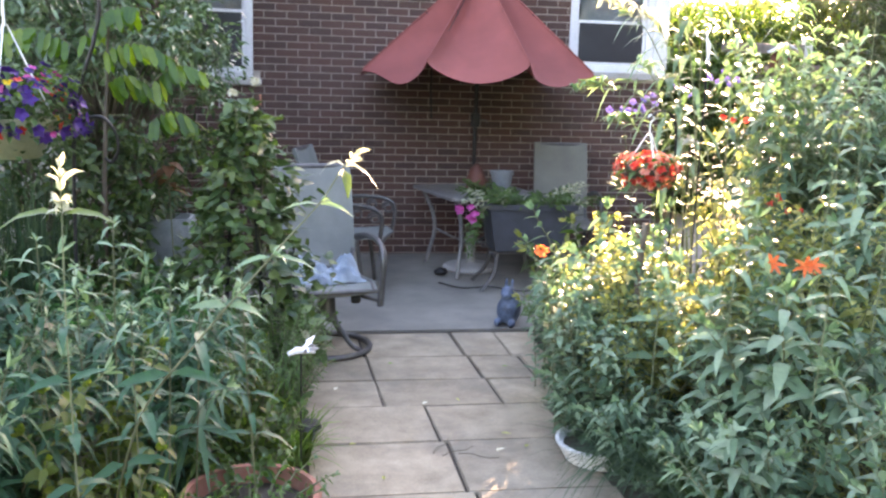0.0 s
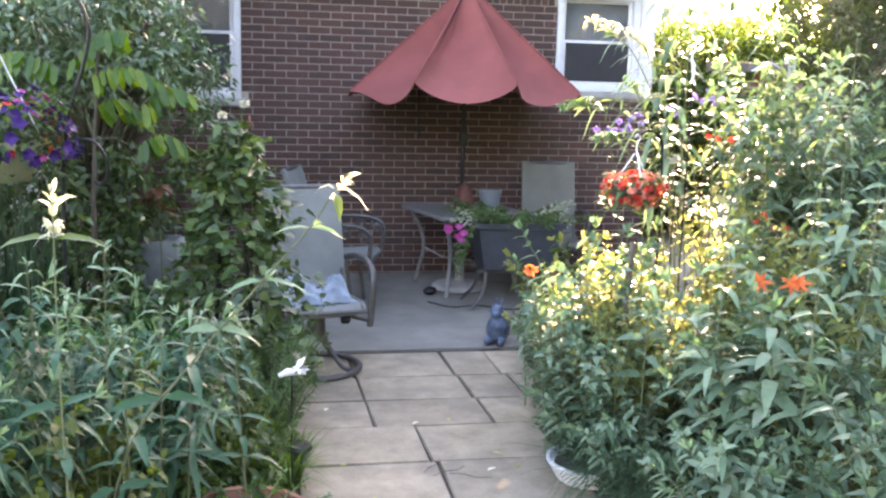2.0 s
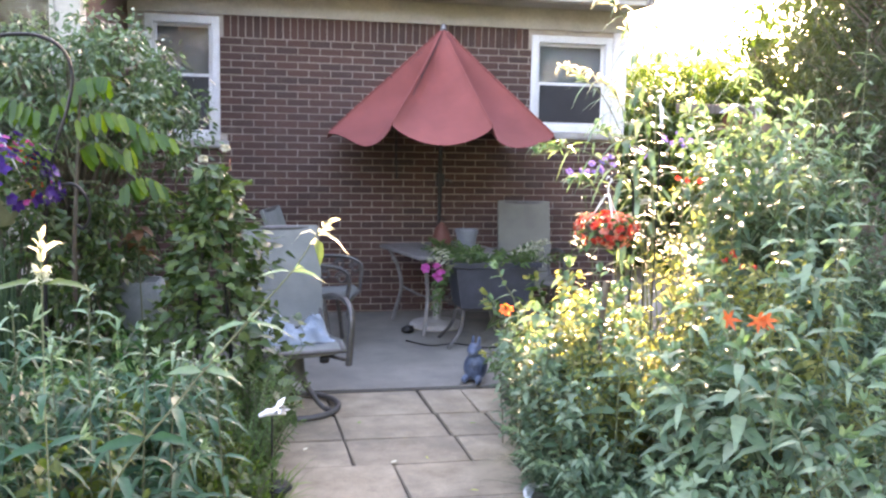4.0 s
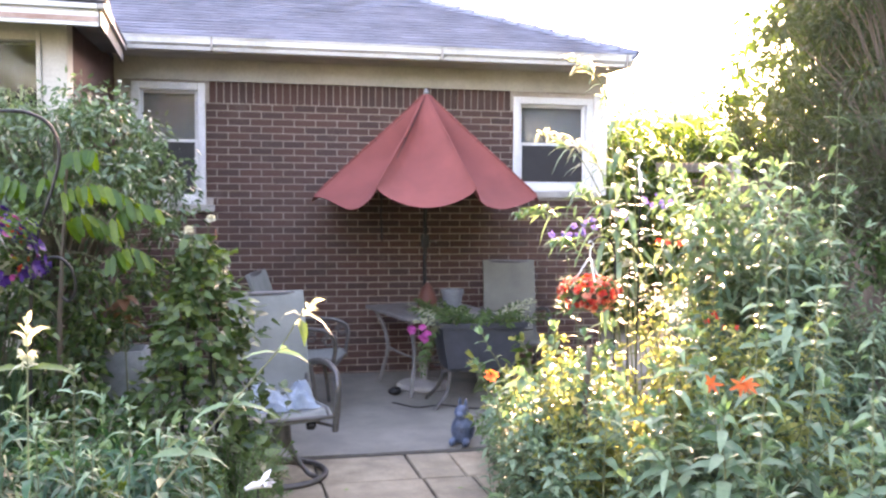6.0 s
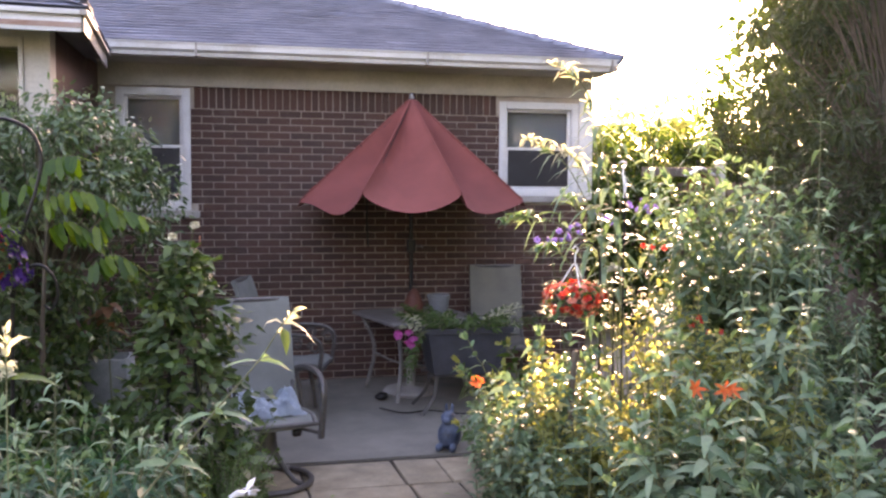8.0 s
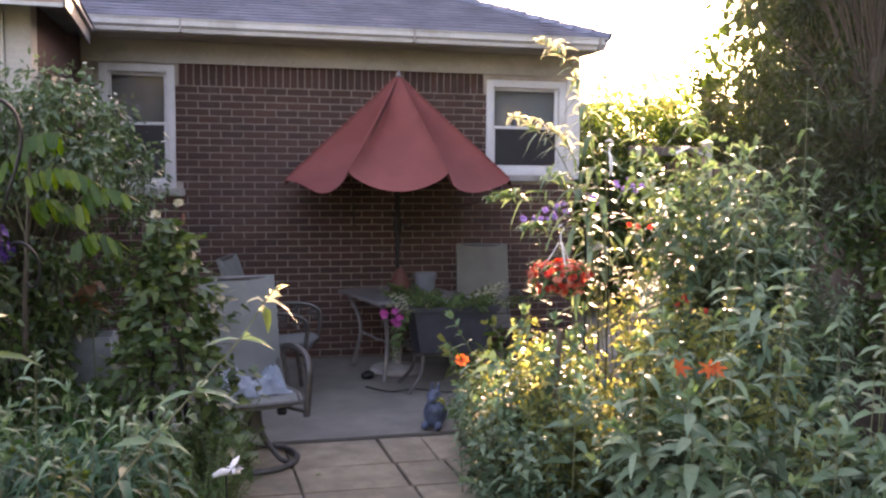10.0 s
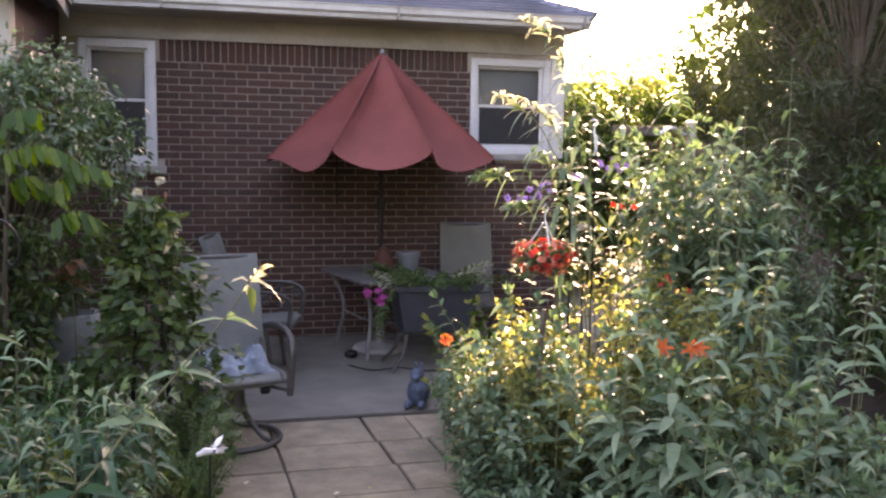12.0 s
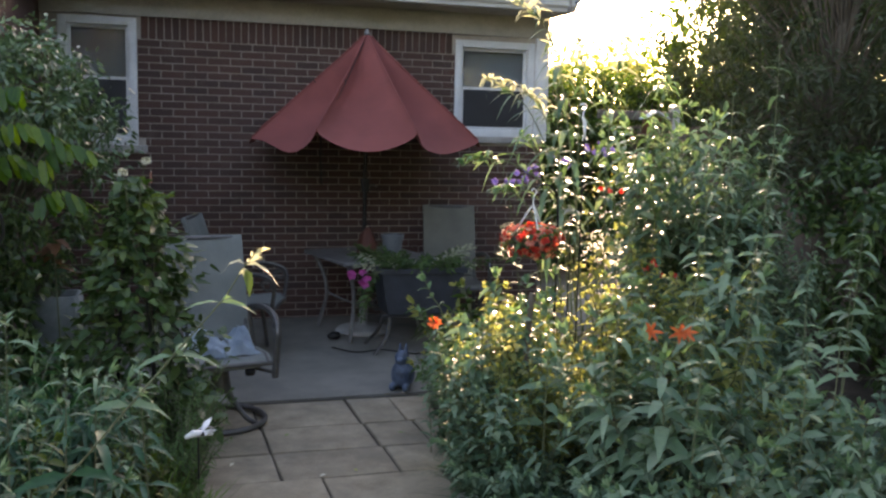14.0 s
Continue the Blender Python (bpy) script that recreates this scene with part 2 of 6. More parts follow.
CREAM_PETAL = leaf_material("cream_petal", (0.6, 0.58, 0.45), (0.7, 0.68, 0.55), (0.55, 0.5, 0.38), 0.3, warm=(1.1, 1.0, 0.9))
BLUE_PETAL = leaf_material("lilac_petal", (0.14, 0.1, 0.38), (0.2, 0.15, 0.48), (0.28, 0.2, 0.5), 0.3, warm=(1, 1, 1))
# light copy of RED: direct sun on the petals put into colour
SUNLIT_RED = leaf_material("sunlit_red_petal", (0.75, 0.3, 0.25), (0.8, 0.42, 0.35), (0.7, 0.2, 0.16), 0.45, warm=(1.2, 1, 0.8))


# ---- building helpers ----
def part(name, bm, mat, parent=None, label="", m=None, smooth=True):
    """Links a bmesh as one mesh object under a thing or a part."""
    me = bpy.data.meshes.new(name)
    if smooth:
        for f in bm.faces:
            f.smooth = True
    bm.to_mesh(me)
    bm.free()
    if smooth:
        me.set_sharp_from_angle(angle=radians(35))
    me.materials.append(mat)
    ob = new(name, me)
    ob.parent = parent
    if m is not None:
        ob.matrix_basis = m
    if label:
        tagged(ob, label)
    return ob


def arrays(name, verts, faces, mat, parent=None, label="", kind="", smooth=True):
    """Links plain vertex and face arrays as one mesh object."""
    me = bpy.data.meshes.new(name)
    me.from_pydata(np.asarray(verts).tolist(), [], faces if isinstance(faces, list) else faces.tolist())
    if smooth:
        me.shade_smooth()
    me.materials.append(mat)
    ob = new(name, me)
    ob.parent = parent
    return tagged(ob, label, kind=kind)


def thing(name, label, category, m=None, group="", kind=""):
    ob = new(name)
    ob.empty_display_size = 0.1
    if m is not None:
        ob.matrix_basis = m
    return tagged(ob, label, category, group, kind)


def box(bm, lo, hi, bevel=0.0, m=None):
    g = bmesh.ops.create_cube(bm, size=1)["verts"]
    c = [(a + b) / 2 for a, b in zip(lo, hi)]
    s = [b - a for a, b in zip(lo, hi)]
    for v in g:
        v.co = Vector([v.co[k] * s[k] + c[k] for k in range(3)])
    if bevel:
        es = list({e for v in g for e in v.link_edges})
        r = bmesh.ops.bevel(bm, geom=es, offset=bevel, segments=2, affect="EDGES", profile=0.6)
        g = list({v for f in r["faces"] for v in f.verts} | {v for v in g if v.is_valid})
    if m is not None:
        bmesh.ops.transform(bm, matrix=m, verts=g)
    return bm


def boxed(lo, hi, bevel=0.0, m=None):
    return box(bmesh.new(), lo, hi, bevel, m)


def lathe(bm, profile, seg=32, m=None, square=0.0):
    """Turns (radius, height) pairs round z."""
    rings = []
    for r, z in profile:
        ring = []
        for k in range(seg):
            a = 2 * math.pi * k / seg
            f = 1.0
            if square:
                f = 1 + square * (1 / max(abs(math.cos(a)), abs(math.sin(a))) - 1)
            ring.append(bm.verts.new((r * f * math.cos(a), r * f * math.sin(a), z)))
        rings.append(ring)
    for a, b in zip(rings, rings[1:]):
        for k in range(seg):
            bm.faces.new((a[k], a[(k + 1) % seg], b[(k + 1) % seg], b[k]))
    if profile[0][0] > 1e-4:
        bm.faces.new(rings[0][::-1])
    if profile[-1][0] > 1e-4:
        bm.faces.new(rings[-1])
    if m is not None:
        bmesh.ops.transform(bm, matrix=m, verts=[v for r in rings for v in r])
    return bm


def tube(bm, points, radius, seg=8, closed=False, flat=1.0):
    """A round bar along points; radius may be a list; flat squeezes it across."""
    pts = [Vector(p) for p in points]
    n = len(pts)
    rad = radius if isinstance(radius, (list, tuple)) else [radius] * n
    rings = []
    ref = None
    for i, p in enumerate(pts):
        a = pts[(i - 1) % n] if closed or i else p
        b = pts[(i + 1) % n] if closed or i < n - 1 else p
        d = (b - a).normalized()
        if ref is None:
            ref = d.orthogonal().normalized()
        ref = (ref - d * ref.dot(d)).normalized()
        s = d.cross(ref)
        rings.append([bm.verts.new(p + rad[i] * (math.cos(2 * math.pi * k / seg) * ref + flat * math.sin(2 * math.pi * k / seg) * s)) for k in range(seg)])
    pairs = list(zip(rings, rings[1:])) + ([(rings[-1], rings[0])] if closed else [])
    for a, b in pairs:
        for k in range(seg):
            bm.faces.new((a[k], a[(k + 1) % seg], b[(k + 1) % seg], b[k]))
    if not closed:
        bm.faces.new(rings[0][::-1])
        bm.faces.new(rings[-1])
    return bm


def curve_points(ctrl, per=6):
    """A smooth line through control points."""
    c = [Vector(p) for p in ctrl]
    c = [2 * c[0] - c[1]] + c + [2 * c[-1] - c[-2]]
    out = []
    for i in range(1, len(c) - 2):
        p0, p1, p2, p3 = c[i - 1 : i + 3]
        for k in range(per):
            t = k / per
            out.append(0.5 * (2 * p1 + (p2 - p0) * t + (2 * p0 - 5 * p1 + 4 * p2 - p3) * t * t + (3 * p1 - p0 - 3 * p2 + p3) * t ** 3))
    out.append(c[-2])
    return out


LEAF_S = np.array([0.0, 0.28, 0.28, 0.28, 0.64, 0.64, 0.64, 1.0])
LEAF_W = np.array([0.0, -0.5, 0.0, 0.5, -0.4, 0.0, 0.4, 0.0])
# blunt, oblong leaflets and heart-shaped vine leaves
SHAPES = {
    "pinnate_leaf": (np.array([0.0, 0.2, 0.2, 0.2, 0.78, 0.78, 0.78, 1.0]), np.array([0.0, -0.46, 0.0, 0.46, -0.44, 0.0, 0.44, 0.0])),
    "vine_leaf": (np.array([0.0, 0.12, 0.2, 0.12, 0.6, 0.6, 0.6, 1.0]), np.array([0.0, -0.5, 0.0, 0.5, -0.36, 0.0, 0.36, 0.0])),
}
LEAF_F = [(0, 2, 1), (0, 3, 2), (1, 2, 5, 4), (2, 3, 6, 5), (4, 5, 7), (5, 6, 7)]


class Foliage:
    """Gathers leaves and stems of one plant, then links each kind as one mesh."""

    def __init__(self, seed):
        self.rng = np.random.default_rng(seed)
        self.leaves = {}
        self.stems = {}

    def leaf(self, mat, p, d, up, length, width, droop=0.25, fold=0.25):
        self.leaves.setdefault(mat, []).append((*p, *d, *up, length, width, droop, fold))

    def stem(self, mat, pts, r0, r1, seg=5):
        self.stems.setdefault(mat, []).append((pts, r0, r1, seg))

    def build(self, parent, leaf_names, stem_name="stem"):
        for mat, rows in self.stems.items():
            bm = bmesh.new()
            for pts, r0, r1, seg in rows:
                n = len(pts)
                tube(bm, pts, [r0 + (r1 - r0) * i / (n - 1) for i in range(n)], seg)
            ob = part(stem_name, bm, mat, parent)
            if len(rows) > 1:
                ob["kind"] = "stuff"
        for mat, rows in self.leaves.items():
            a = np.array(rows)
            p, d, up = a[:, None, 0:3], a[:, 3:6], a[:, 6:9]
            d = d / np.linalg.norm(d, axis=1, keepdims=True)
            side = np.cross(d, up)
            side /= np.linalg.norm(side, axis=1, keepdims=True) + 1e-9
            nor = np.cross(side, d)
            L, W, dr, fo = (a[:, None, k] for k in (9, 10, 11, 12))
            s, w = (k[None] for k in SHAPES.get(mat.name, (LEAF_S, LEAF_W)))
            v = p + d[:, None] * (L * s)[..., None] + side[:, None] * (W * w)[..., None]
            v = v + nor[:, None] * (np.abs(w) * W * fo)[..., None] + np.array([0, 0, -1.0]) * (dr * L * s * s)[..., None]
            n = len(rows)
            faces = [tuple(8 * i + k for k in f) for i in range(n) for f in LEAF_F]
            arrays(leaf_names.get(mat.name, "leaves"), v.reshape(-1, 3), faces, mat, parent, kind="stuff")


def unit(v):
    v = np.asarray(v, float)
    return v / (np.linalg.norm(v) + 1e-9)


def bezier_stem(base, lean, height, bend, n=14, rng=None):
    """Points of a stem that starts upright and leans over."""
    pts = []
    lean = np.array([lean[0], lean[1], 0.0])
    for i in range(n):
        t = i / (n - 1)
        p = np.array(base) + np.array([0, 0, 1.0]) * height * (t - 0.25 * bend * t * t) + lean * (t ** 1.8)
        if rng is not None:
            p = p + rng.normal(0, 0.004, 3) * t
        pts.append(p)
    return pts


def opposite_leaves(fo, pts, mat, start, gap, size, width, droop, tip_mat=None, taper=0.5, turn=0.0, spread=0.55):
    """Pairs of narrow leaves up a stem, each pair turned against the last."""
    rng = fo.rng
    pts = [np.array(p) for p in pts]
    seg = [np.linalg.norm(b - a) for a, b in zip(pts, pts[1:])]
    total = sum(seg)
    at = start * total
    k = 0
    while at < total:
        s = at
        for i, l in enumerate(seg):
            if s <= l:
                break
            s -= l
        p = pts[i] + (pts[i + 1] - pts[i]) * (s / seg[i])
        d = unit(pts[i + 1] - pts[i])
        f = at / total
        grow = 1 - taper * max(0, (f - 0.6) / 0.4)
        a = turn + k * math.pi / 2 + rng.normal(0, 0.3)
        u = unit(np.cross(d, [0.3, 0.9, 0.2]))
        w = np.cross(d, u)
        for sgn in (1, -1):
            o = sgn * (math.cos(a) * u + math.sin(a) * w)
            way = unit(o + d * (spread + rng.normal(0, 0.15) + max(0, f - 0.8) * 2))
            m = tip_mat if tip_mat and f > 0.94 else mat
            fo.leaf(m, p, way, d, size * grow * rng.uniform(0.7, 1.15), width * grow * rng.uniform(0.75, 1.15), droop * rng.uniform(0.4, 1.5), 0.3)
        at += gap * (1 - 0.35 * f) * rng.uniform(0.8, 1.2)
        k += 1
    d = unit(pts[-1] - pts[-2])
    for j in range(4):
        fo.leaf(tip_mat or mat, pts[-1], unit(d + rng.normal(0, 0.3, 3)), [0.2, 0.9, 0.1], size * 0.42, width * 0.35, 0.1, 0.3)


def rosette(fo, mat, p, n, size, width, up=0.5, facing=(0, 0, 1), droop=0.2):
    """Petals or leaves round a point."""
    f = unit(facing)
    u = unit(np.cross(f, [0.31, 0.2, 0.93] if abs(f[2]) < 0.9 else [1, 0.1, 0]))
    w = np.cross(f, u)
    a0 = fo.rng.uniform(0, 6.3)
    for k in range(n):
        a = a0 + 2 * math.pi * k / n + fo.rng.normal(0, 0.12)
        fo.leaf(mat, p, unit(math.cos(a) * u + math.sin(a) * w + up * f), f, size * fo.rng.uniform(0.85, 1.15), width, droop, 0.15)


# ---- ground ----
def ground():
    bm = bmesh.new()
    n, size = 60, 4000.0
    ax = [math.copysign(abs(k / n) ** 4 * size, k) for k in range(-n, n + 1)]
    grid = [[bm.verts.new((x, y, -0.035 + 0.02 * noise.noise(Vector((x, y, 0)) * 0.7) * (abs(x) < 30 and abs(y) < 30))) for y in ax] for x in ax]
    for i in range(2 * n):
        for j in range(2 * n):
            bm.faces.new((grid[i][j], grid[i + 1][j], grid[i + 1][j + 1], grid[i][j + 1]))
    tagged(part("ground", bm, LAWN), "green lawn and earth reaching to the horizon", "ground", kind="structure")


def bed(name, outline, label):
    """A mound of dark planting soil."""
    bm = bmesh.new()
    c = Vector((sum(p[0] for p in outline) / len(outline), sum(p[1] for p in outline) / len(outline), 0.03))
    loops = []
    for f in (1.0, 0.92, 0.6, 0.25):
        loops.append([bm.verts.new((c.x + (x - c.x) * f, c.y + (y - c.y) * f, (-0.06 if f == 1 else 0.0) + 0.03 * (1 - f) + 0.015 * noise.noise(Vector((x * f, y * f, 0)) * 4))) for x, y in outline])
    m = len(outline)
    for a, b in zip(loops, loops[1:]):
        for k in range(m):
            bm.faces.new((a[k], a[(k + 1) % m], b[(k + 1) % m], b[k]))
    bm.faces.new(loops[-1])
    tagged(part(name, bm, SOIL), label, "soil", kind="structure")


ground()


# ---- house ----
X0, X1 = -0.82, 3.91
EAVE_Z = 3.095
WIN_L = (-0.675, -0.02, 1.64, 2.765)
WIN_R = (2.955, 3.79, 1.79, 2.73)
COURSE, LENGTH = 0.0677, 0.2032

wall = tagged(new("wall_south"), "dark red-brown brick house wall with pale mortar", "wall", kind="structure")


def mortar_wall():
    bm = bmesh.new()
    cuts = [X0, WIN_L[0], WIN_L[1], WIN_R[0], WIN_R[1], X1]
    for i, (a, b) in enumerate(zip(cuts, cuts[1:])):
        w = {1: WIN_L, 3: WIN_R}.get(i)
        if w:
            box(bm, (a, 0.009, -0.1), (b, 0.24, w[2]))
            box(bm, (a, 0.009, w[3]), (b, 0.24, 3.0))
        else:
            box(bm, (a, 0.009, -0.1), (b, 0.24, 3.0))
    part("mortar", bm, MORTAR, wall, smooth=False)
    # the other three sides of the house, and its ceiling
    bm = bmesh.new()
    box(bm, (X1 - 0.24, 0.245, -0.1), (X1, 9.0, 3.0))
    box(bm, (-7.0, 9.0, -0.1), (X1, 9.24, 3.0))
    tagged(part("wall_east", bm, BRICK, smooth=False), "dark brick side and back walls of the house", "wall", kind="structure")
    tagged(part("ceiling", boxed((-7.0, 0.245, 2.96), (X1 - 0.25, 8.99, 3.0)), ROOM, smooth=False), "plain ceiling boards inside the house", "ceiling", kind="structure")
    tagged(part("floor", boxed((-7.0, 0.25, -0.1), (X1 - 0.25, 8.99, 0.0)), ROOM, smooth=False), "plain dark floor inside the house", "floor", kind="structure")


mortar_wall()


def window(name, w, label, drop=0.0):
    x0, x1, z0, z1 = w
    t = 0.07
    win = tagged(new(name), label, "window", kind="structure")
    bm = bmesh.new()
    for lo, hi in (((x0, -0.012, z0), (x0 + t, 0.09, z1)), ((x1 - t, -0.012, z0), (x1, 0.09, z1)), ((x0 + t, -0.012, z1 - t), (x1 - t, 0.09, z1)), ((x0 + t, -0.012, z0), (x1 - t, 0.09, z0 + t))):
        box(bm, lo, hi, 0.006)
    part("window_frame", bm, WHITE, win)
    mid = (z0 + z1) / 2 + drop
    for nm, za, zb, y in (("upper_sash", mid - 0.018, z1 - t, 0.05), ("lower_sash", z0 + t, mid + 0.018, 0.022)):
        bm = bmesh.new()
        a, b = x0 + t, x1 - t
        for lo, hi in (((a, y, za), (a + 0.03, y + 0.026, zb)), ((b - 0.03, y, za), (b, y + 0.026, zb)), ((a + 0.03, y, zb - 0.03), (b - 0.03, y + 0.026, zb)), ((a + 0.03, y, za), (b - 0.03, y + 0.026, za + 0.03))):
            box(bm, lo, hi, 0.004)
        s = part(nm, bm, WHITE, win)
        p = part("pane", boxed((a + 0.028, y + 0.011, za + 0.028), (b - 0.028, y + 0.015, zb - 0.028)), GLASS, s, smooth=False)
        p.visible_shadow = False
    part("insect_screen", boxed((x0 + t + 0.028, 0.016, z0 + t + 0.028), (x1 - t - 0.028, 0.019, mid - 0.01)), SCREEN, win, "grey mesh insect screen", smooth=False)
    part("blind", boxed((x0 + t + 0.01, 0.13, mid + 0.02), (x1 - t - 0.01, 0.14, z1 - 0.02)), BLIND, win, "half-lowered grey blind", smooth=False)
    bm = bmesh.new()
    box(bm, (x0 - 0.06, -0.05, z0 - 0.062), (x1 + 0.08, 0.1, z0 - 0.002), 0.006)
    part("window_sill", bm, SILL, win, "weathered limestone sill")
    return win


window("window_1", WIN_L, "white double-hung window with dark panes in the brick wall", 0.025)
window("window_2", WIN_R, "white double-hung window, shorter, in the brick wall")
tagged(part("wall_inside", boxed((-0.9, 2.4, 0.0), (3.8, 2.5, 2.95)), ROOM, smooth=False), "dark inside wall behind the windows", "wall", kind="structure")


def eaves():
    tr = thing("trim", "cream frieze board and soffit under the roof edge", "trim", kind="structure")
    part("frieze_board", boxed((X0, -0.028, 2.782), (X1 + 0.02, 0.0, 2.984), 0.004), CREAM, tr)
    part("soffit", boxed((X0, -0.44, 2.985), (X1 + 0.05, 0.0, 2.999)), CREAM, tr, smooth=False)
    part("fascia", boxed((-0.7, -0.462, 2.98), (X1 + 0.05, -0.441, 3.085)), CREAM, tr, smooth=False)
    # white panel right of window_2, from about sill height to the frieze
    part("corner_board", boxed((X1 - 0.115, -0.024, 1.755), (X1 + 0.03, -0.002, 2.78), 0.004), WHITE, tr, "white painted corner board")
    bm = bmesh.new()
    prof = [(y, 3.1 + (z - 3.075) * 0.8) for y, z in ((-0.465, 2.935), (-0.535, 2.935), (-0.545, 2.975), (-0.575, 3.0), (-0.578, 3.058), (-0.59, 3.062), (-0.59, 3.075), (-0.572, 3.075), (-0.565, 3.01), (-0.47, 2.95))]
    xs = (-0.68, X1 + 0.07)
    rings = [[bm.verts.new((x, y, z)) for y, z in prof] for x in xs]
    for k in range(len(prof)):
        bm.faces.new((rings[0][k], rings[0][(k + 1) % len(prof)], rings[1][(k + 1) % len(prof)], rings[1][k]))
    bm.faces.new(rings[0])
    bm.faces.new(rings[1][::-1])
    g = thing("gutter", "pale aluminium gutter along the shingle roof edge", "gutter", kind="structure")
    part("trough", bm, GUTTER, g, smooth=False)
    for x in (0.06, 2.1, 3.9):
        bm = bmesh.new()
        box(bm, (x - 0.009, -0.593, 2.985), (x + 0.009, -0.46, 3.098), 0.003)
        part("joint_strap", bm, STRAP, g)


eaves()


def roof_slope(bm, p0, p1, up, rows, trim0=0.0, trim1=0.0, expo=0.13, seed=3):
    """Courses of shingle tabs from the eave p0-p1 upwards; the ends draw in by trim per course."""
    rng = random.Random(seed)
    p0, p1, up = Vector(p0), Vector(p1), Vector(up).normalized()
    along = (p1 - p0).normalized()
    nor = along.cross(up)
    total = (p1 - p0).length
    for r in range(rows):
        a, b = trim0 * r, total - trim1 * r
        x = a - rng.uniform(0, 0.2)
        while x < b:
            w = rng.uniform(0.22, 0.36)
            x0, x1 = max(a, x), min(b, x + w - 0.003)
            if x1 - x0 > 0.02:
                lift = 0.017 + rng.uniform(0, 0.004)
                q = [p0 + along * s + up * (r * expo + h) + nor * o for s, h, o in ((x0, rng.uniform(-0.008, 0.004), lift), (x1, rng.uniform(-0.008, 0.004), lift), (x1, expo + 0.02, 0.002), (x0, expo + 0.02, 0.002))]
                v = [bm.verts.new(c) for c in q]
                f0, f1 = bm.verts.new(q[0] - nor * 0.005), bm.verts.new(q[1] - nor * 0.005)
                bm.faces.new(v)
                bm.faces.new((f0, f1, v[1], v[0]))
            x += w


# the wing's roof edge stands a little askew to the house
WING_TURN = Matrix.Translation((-0.555, -2.5, 0)) @ pose(0, 0, 0, 0, 0, 3.2) @ Matrix.Translation((0.555, 2.5, 0))


def roofs():
    pitch = 0.425
    ey, rx = -0.56, X1 + 0.1
    run = 5.2
    slope = math.hypot(1, pitch)
    r = thing("roof", "grey-blue asphalt shingle hip roof", "roof", kind="structure")
    # deck under the shingles
    bm = bmesh.new()
    e0, e1 = (-8.0, ey, EAVE_Z), (rx, ey, EAVE_Z)
    t0, t1 = (-8.0, ey + run, EAVE_Z + run * pitch), (rx - run, ey + run, EAVE_Z + run * pitch)
    b1, b0 = (rx, ey + 2 * run, EAVE_Z), (-8.0, ey + 2 * run, EAVE_Z)
    v = {k: bm.verts.new(c) for k, c in (("e0", e0), ("e1", e1), ("t0", t0), ("t1", t1), ("b0", b0), ("b1", b1))}
    bm.faces.new((v["e0"], v["e1"], v["t1"], v["t0"]))
    bm.faces.new((v["e1"], v["b1"], v["t1"]))
    bm.faces.new((v["t0"], v["t1"], v["b1"], v["b0"]))
    bm.faces.new((v["e0"], v["b0"], v["b1"], v["e1"]))
    part("deck", bm, SHINGLE, r, smooth=False)
    expo = 0.105
    rows = int(run * slope / expo)
    bm = bmesh.new()
    roof_slope(bm, (-1.2, ey, EAVE_Z + 0.004), (rx, ey, EAVE_Z + 0.004), (0, 1, pitch), rows, 0.0, expo / slope, expo)
    tagged(part("shingle_courses", bm, SHINGLE, r, smooth=False), kind="stuff")
    cap = [Vector(e1).lerp(Vector(t1), k / 40) + Vector((0, 0, 0.012)) for k in range(41)]
    for a, b in zip(cap, cap[1:]):
        part("hip_cap", tube(bmesh.new(), [a, b + Vector((0, 0, -0.012))], 0.075, 8, flat=0.4), SHINGLE, r)
    # the wing's hip roof
    w = thing("roof", "asphalt shingle roof of the projecting wing", "roof", kind="structure")
    wy, wx, wz, wrun = -2.53, -0.535, 2.985, 2.2
    w.matrix_basis = WING_TURN
    bm = bmesh.new()
    a, b = bm.verts.new((-7.5, wy, wz)), bm.verts.new((wx, wy, wz))
    c, d = bm.verts.new((wx - wrun, wy + wrun, wz + wrun * pitch)), bm.verts.new((-7.5, wy + wrun, wz + wrun * pitch))
    e, f = bm.verts.new((wx, 2.0, wz)), bm.verts.new((wx - wrun, 2.0, wz + wrun * pitch))
    bm.faces.new((a, b, c, d))
    bm.faces.new((b, e, f, c))
    part("deck", bm, SHINGLE, w, smooth=False)
    bm = bmesh.new()
    roof_slope(bm, (-3.6, wy, wz + 0.004), (wx, wy, wz + 0.004), (0, 1, pitch), int(wrun * slope / expo), 0, expo / slope, expo, 5)
    roof_slope(bm, (wx, wy, wz + 0.004), (wx, 1.0, wz + 0.004), (-1, 0, pitch), int(wrun * slope / expo), expo / slope, 0, expo, 6)
    tagged(part("shingle_courses", bm, SHINGLE, w, smooth=False), kind="stuff")
    pipe = thing("vent_pipe", "dark metal plumbing vent pipe on the roof", "vent pipe", pose(-0.60, -2.2, 2.99))
    part("pipe", lathe(bmesh.new(), [(0.027, 0.0), (0.027, 0.62), (0.021, 0.62), (0.021, 0.57)], 16), PIPE, pipe)
    part("collar", lathe(bmesh.new(), [(0.06, 0.0), (0.055, 0.06), (0.03, 0.1)], 16), PIPE, pipe)



roofs()


